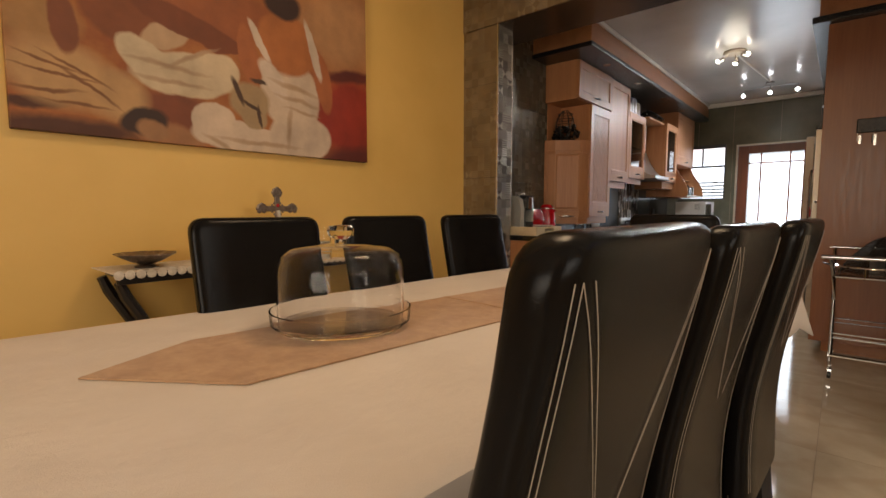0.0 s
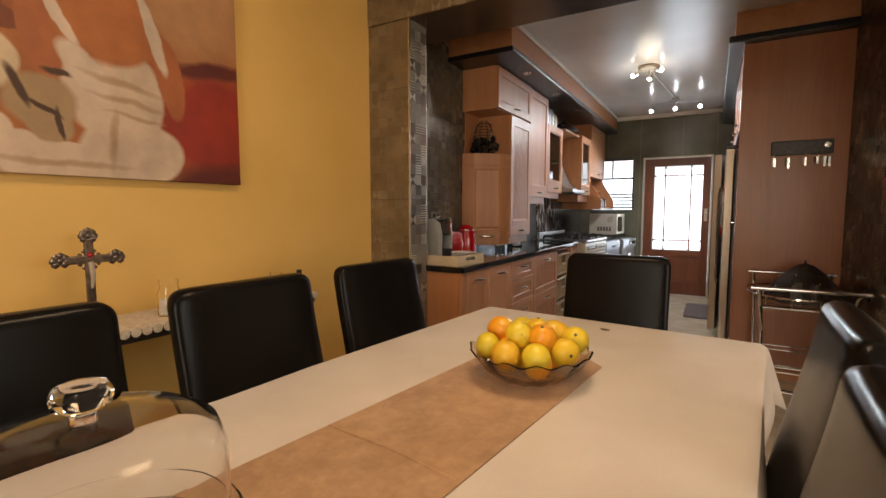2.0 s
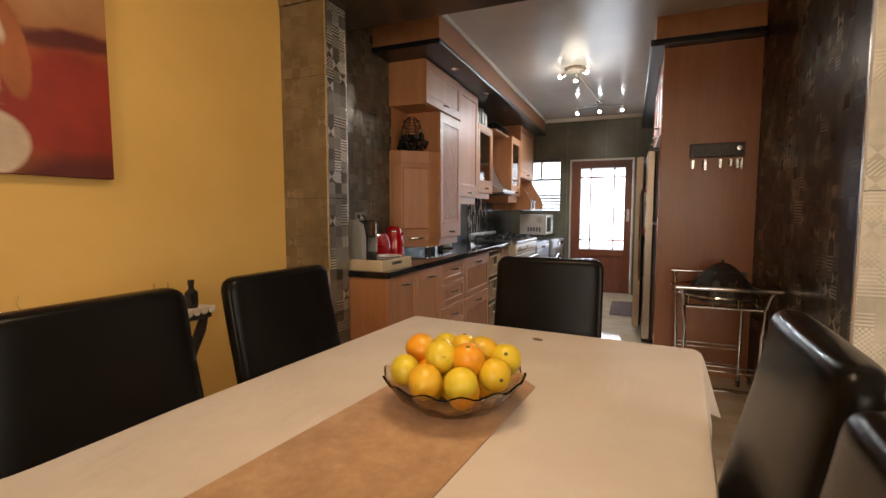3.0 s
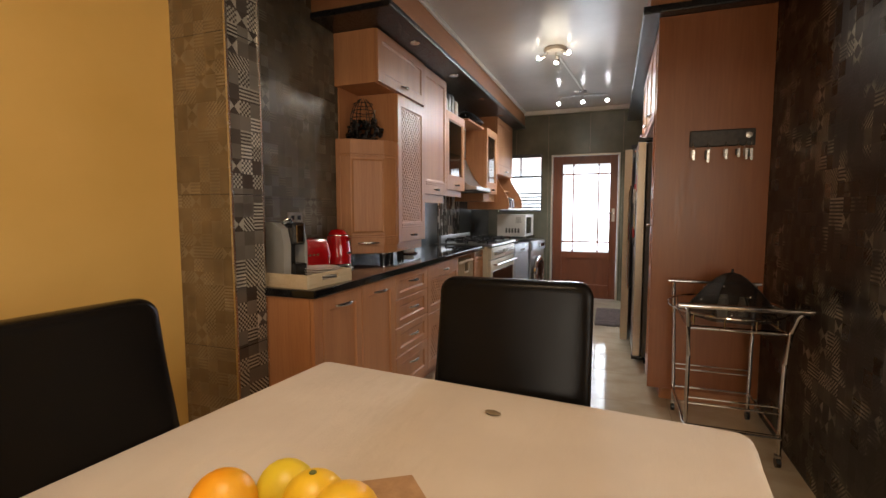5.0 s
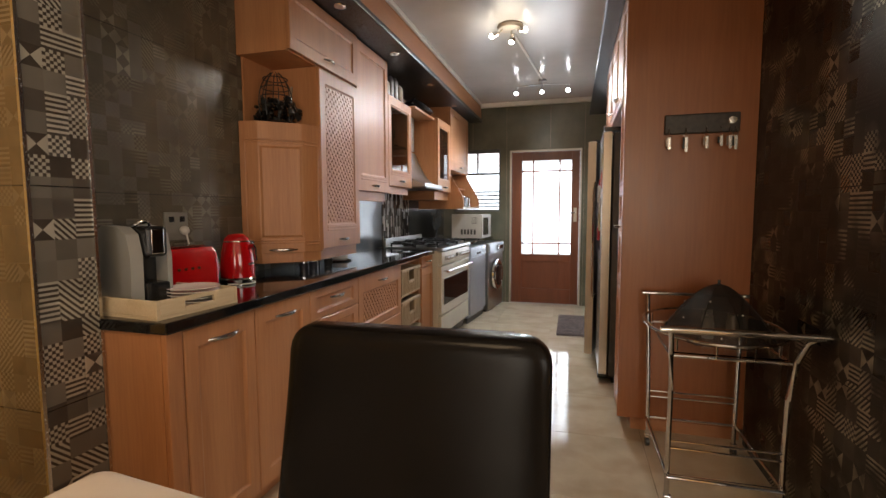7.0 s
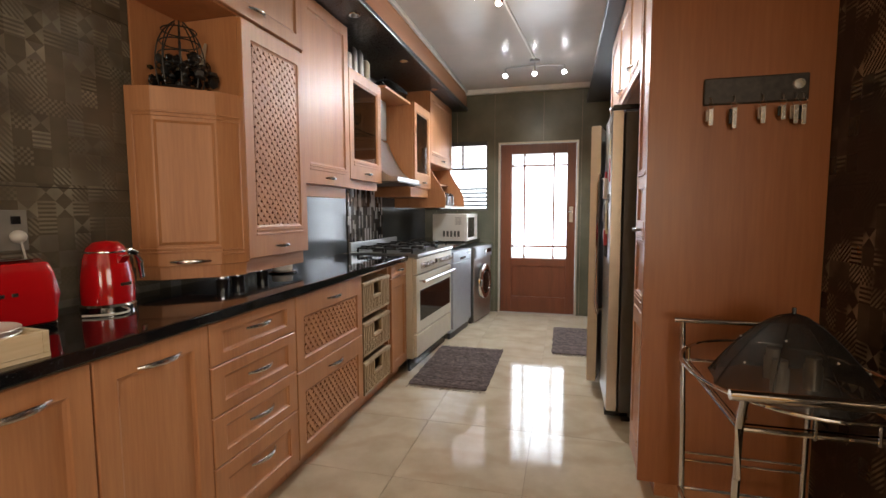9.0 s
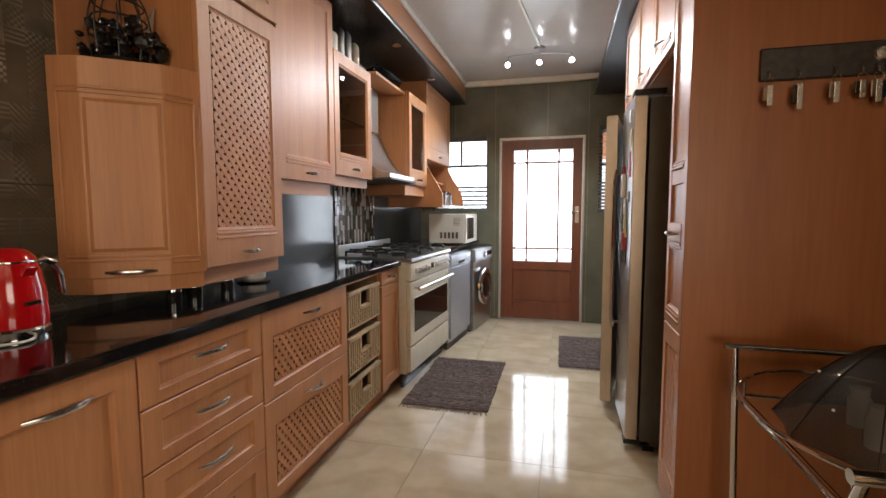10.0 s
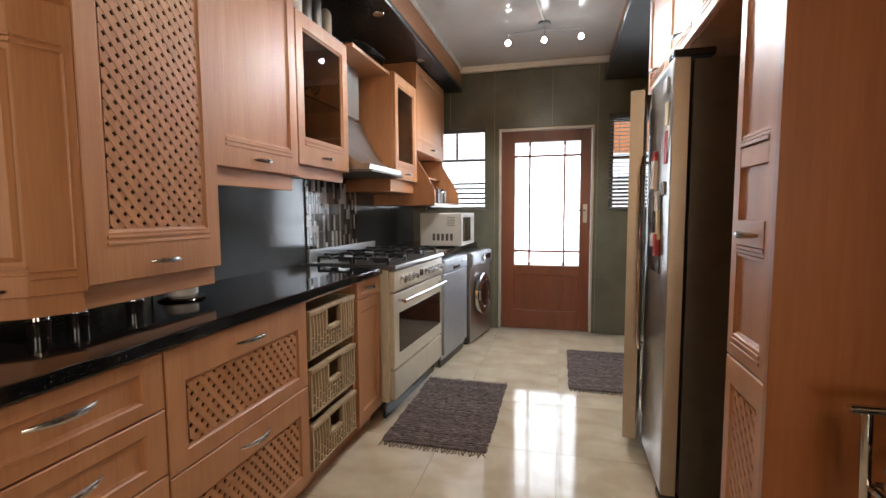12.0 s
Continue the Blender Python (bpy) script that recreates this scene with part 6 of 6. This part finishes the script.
cross()
for x, y, h, r0, nm, lab in ((1.785, 2.32, 0.13, 0.038, "glass_jar", "clear glass jar on the console table"), (2.27, 2.33, 0.10, 0.03, "glass_jar", "small clear glass jar on the console table")):
    t = thing(nm, lab, "jar", (x, y, CT))
    part("glass", lathe(B(), [(0, 0), (r0, 0.0), (r0 * 1.05, h * 0.6), (r0 * 0.8, h * 0.8), (r0 * 0.85, h), (r0 * 0.78, h), (r0 * 0.72, h * 0.8), (r0 * 0.95, h * 0.6), (r0 * 0.9, 0.004), (0, 0.004)], 32), CLEAR, t, "", True)
    part("contents", lathe(B(), [(0, 0.0045), (r0 * 0.85, 0.0046), (r0 * 0.88, h * 0.45), (0, h * 0.47)], 24), PORCELAIN, t, "pale wax filling", True)
t = thing("dark_bottle", "small black bottle beside the jar", "bottle", (2.335, 2.25, CT))
part("body", lathe(B(), [(0.022, 0), (0.024, 0.01), (0.024, 0.06), (0.010, 0.075), (0.010, 0.09)], 20), BLACK, t, "", True)
part("cap", lathe(B(), [(0.012, 0.0905), (0.012, 0.11), (0, 0.111)], 16), BLACK, t, "", True)


# painting: soft plain shapes on canvas
def canvas_mat():
    n = Nodes("painted_canvas")
    co = n.coords()
    warp = n.noise(co, 5.0, 4)
    sep = n.node("ShaderNodeSeparateXYZ", (co,))
    X = n.math("ADD", sep.outputs[0], n.math("MULTIPLY", n.math("SUBTRACT", warp, 0.5), 0.05))
    w2 = n.noise(co, 7.0, 4)
    Z = n.math("ADD", sep.outputs[2], n.math("MULTIPLY", n.math("SUBTRACT", w2, 0.5), 0.05))
    mott = n.ramp(n.noise(co, 4.5, 6, 0.65), 0.3, 0.7)
    c = n.mix(mott, (0.24, 0.055, 0.014), (0.46, 0.175, 0.042))

    def blob(c, cx, cz, rx, rz, turn, col, soft=0.18, col2=None):
        a = radians(turn)
        dx, dz = n.math("SUBTRACT", X, cx), n.math("SUBTRACT", Z, cz)
        u = n.math("DIVIDE", n.math("ADD", n.math("MULTIPLY", dx, math.cos(a)), n.math("MULTIPLY", dz, math.sin(a))), rx)
        v = n.math("DIVIDE", n.math("SUBTRACT", n.math("MULTIPLY", dz, math.cos(a)), n.math("MULTIPLY", dx, math.sin(a))), rz)
        d = n.math("ADD", n.math("MULTIPLY", u, u), n.math("MULTIPLY", v, v))
        f = n.node("ShaderNodeMapRange", (d, 1 + soft, 1 - soft, 0.0, 1.0)).outputs[0]
        fold = n.node("ShaderNodeTexWave", (co,))
        fold.inputs["Scale"].default_value, fold.inputs["Distortion"].default_value = 3.2, 7.0
        shade = n.math("ADD", n.math("MULTIPLY", fold.outputs["Fac"], 0.12), n.math("MULTIPLY", mott, 0.88))
        tone = n.mix(shade, [x * 0.62 for x in (col2 or col)], col)
        return n.mix(f, c, tone)

    c = blob(c, 0.089, 0.382, 0.117, 0.088, 17, (0.46, 0.24, 0.085), 0.6)
    c = blob(c, 1.377, 0.704, 0.278, 0.221, 16, (0.55, 0.28, 0.12), 0.7)
    c = blob(c, 1.452, 0.235, 0.262, 0.222, 8, (0.36, 0.030, 0.012), 0.4)
    c = blob(c, 1.447, -0.016, 0.261, 0.088, 4, (0.13, 0.015, 0.010), 0.6)
    c = blob(c, 1.435, 0.462, 0.208, 0.030, 9, (0.13, 0.015, 0.010), 0.6)
    c = blob(c, 0.144, 0.009, 0.263, 0.053, 2, (0.085, 0.026, 0.012), 0.5)
    c = blob(c, 0.065, 0.098, 0.103, 0.021, 6, (0.085, 0.026, 0.012), 0.5)
    c = blob(c, 0.527, 0.115, 0.188, 0.098, -5, (0.24, 0.062, 0.024), 0.4)
    c = blob(c, 0.146, 0.209, 0.180, 0.111, -8, (0.60, 0.35, 0.15), 0.5)
    c = blob(c, 0.311, 0.164, 0.109, 0.091, -20, (0.60, 0.35, 0.15), 0.5)
    c = blob(c, 0.161, 0.393, 0.041, 0.109, 3, (0.25, 0.075, 0.030), 0.2)
    c = blob(c, 0.362, 0.487, 0.155, 0.118, 4, (0.27, 0.075, 0.024), 0.15)
    c = blob(c, 0.725, 0.599, 0.249, 0.119, 8, (0.36, 0.105, 0.032), 0.3)
    c = blob(c, 0.495, 0.437, 0.098, 0.050, 25, (0.62, 0.41, 0.24), 0.2)
    c = blob(c, 0.412, 0.326, 0.117, 0.072, -38, (0.74, 0.58, 0.38), 0.12)
    c = blob(c, 0.571, 0.294, 0.218, 0.093, 4, (0.74, 0.58, 0.38), 0.12)
    c = blob(c, 0.701, 0.335, 0.100, 0.078, 13, (0.74, 0.58, 0.38), 0.12)
    c = blob(c, 0.592, 0.502, 0.231, 0.056, -12, (0.22, 0.055, 0.018), 0.15)
    c = blob(c, 0.733, 0.456, 0.099, 0.038, 7, (0.22, 0.055, 0.018), 0.15)
    c = blob(c, 0.499, 0.029, 0.133, 0.055, -9, (0.44, 0.20, 0.085), 0.35)
    c = blob(c, 0.406, 0.079, 0.084, 0.052, 17, (0.035, 0.016, 0.012), 0.25)
    c = blob(c, 0.432, 0.052, 0.056, 0.040, -4, (0.40, 0.20, 0.09), 0.3)
    c = blob(c, 0.678, 0.110, 0.096, 0.088, -24, (0.74, 0.57, 0.42), 0.1)
    c = blob(c, 0.817, 0.052, 0.236, 0.073, -3, (0.74, 0.57, 0.42), 0.1)
    c = blob(c, 1.111, 0.093, 0.182, 0.128, 6, (0.74, 0.57, 0.42), 0.1)
    c = blob(c, 1.065, 0.301, 0.159, 0.194, 14, (0.74, 0.57, 0.42), 0.1)
    c = blob(c, 0.849, 0.437, 0.049, 0.144, 11, (0.47, 0.145, 0.045), 0.15)
    c = blob(c, 1.250, 0.399, 0.049, 0.164, 14, (0.47, 0.145, 0.045), 0.15)
    c = blob(c, 1.047, 0.537, 0.165, 0.148, 4, (0.50, 0.165, 0.042), 0.14)
    c = blob(c, 0.845, 0.226, 0.098, 0.087, 9, (0.46, 0.31, 0.16), 0.2)
    c = blob(c, 0.865, 0.158, 0.064, 0.050, 8, (0.46, 0.31, 0.16), 0.2)
    c = blob(c, 0.788, 0.265, 0.014, 0.059, 25, (0.07, 0.035, 0.020), 0.5)
    c = blob(c, 0.895, 0.327, 0.043, 0.012, -8, (0.07, 0.035, 0.020), 0.5)
    c = blob(c, 0.852, 0.213, 0.053, 0.009, -27, (0.07, 0.035, 0.020), 0.5)
    c = blob(c, 0.889, 0.169, 0.009, 0.050, 6, (0.07, 0.035, 0.020), 0.5)
    c = blob(c, 0.901, 0.521, 0.019, 0.104, 32, (0.75, 0.60, 0.47), 0.25)
    c = blob(c, 1.197, 0.545, 0.024, 0.144, 15, (0.75, 0.60, 0.47), 0.25)
    c = blob(c, 0.966, 0.357, 0.047, 0.104, 34, (0.75, 0.60, 0.47), 0.25)
    c = blob(c, 1.036, 0.725, 0.101, 0.074, 2, (0.035, 0.014, 0.012), 0.25)
    c = blob(c, 1.083, 0.335, 0.119, 0.012, -9, (0.52, 0.35, 0.215), 0.9)
    c = blob(c, 1.099, 0.277, 0.108, 0.010, -6, (0.52, 0.35, 0.215), 0.9)
    c = blob(c, 1.124, 0.227, 0.090, 0.008, -4, (0.52, 0.35, 0.215), 0.9)
    c = blob(c, 0.501, 0.316, 0.141, 0.010, -2, (0.52, 0.35, 0.215), 0.9)
    c = blob(c, 0.586, 0.368, 0.115, 0.009, 29, (0.52, 0.35, 0.215), 0.9)
    c = blob(c, 0.510, 0.256, 0.131, 0.009, -1, (0.52, 0.35, 0.215), 0.9)
    c = blob(c, 0.892, 0.038, 0.180, 0.010, -1, (0.52, 0.35, 0.215), 0.9)
    c = blob(c, 0.701, 0.018, 0.066, 0.009, -25, (0.52, 0.35, 0.215), 0.9)
    c = blob(c, 1.042, 0.131, 0.012, 0.094, -5, (0.52, 0.35, 0.215), 0.9)
    c = blob(c, 0.106, 0.242, 0.089, 0.005, -16, (0.24, 0.10, 0.035), 0.8)
    c = blob(c, 0.129, 0.205, 0.122, 0.005, -6, (0.24, 0.10, 0.035), 0.8)
    c = blob(c, 0.191, 0.230, 0.106, 0.006, -27, (0.24, 0.10, 0.035), 0.8)
    c = blob(c, 0.100, 0.147, 0.095, 0.007, 3, (0.24, 0.10, 0.035), 0.8)
    c = blob(c, 0.234, 0.172, 0.102, 0.006, -33, (0.24, 0.10, 0.035), 0.8)
    c = blob(c, 0.194, 0.110, 0.092, 0.006, -3, (0.24, 0.10, 0.035), 0.8)
    c = n.mix(0.18, c, (0.05, 0.013, 0.005))
    n.set(Base_Color=c, Roughness=0.6)
    n.bump(n.noise(co, 420, 2), 0.15)
    return n.m


p = thing("painting", "large unframed canvas painting in warm browns and whites", "painting", (0.655, WL - 0.001, 1.368))
part("canvas", box(B(), 0, 1.553, -0.036, -0.001, 0, 1.08, 0.003), canvas_mat(), p)

# floor tiles, laid on the bed
S = 0.60
fl = bpy.data.objects["floor"]
tile = mesh_of("tile", box(B(), 0.0012, S - 0.0012, 0.0012, S - 0.0012, -0.0058, 0.0), MARBLE)
for i in range(-12, 6):
    for j in range(-7, 3):
        x, y = 5.44 + i * S, 0.955 + j * S
        if x < -1.9 or x > 8.2 or y + S < -2.6 or y > 2.5:
            continue
        o = new("tile", tile)
        o.parent, o.matrix_basis = fl, pose(x, y, 0)
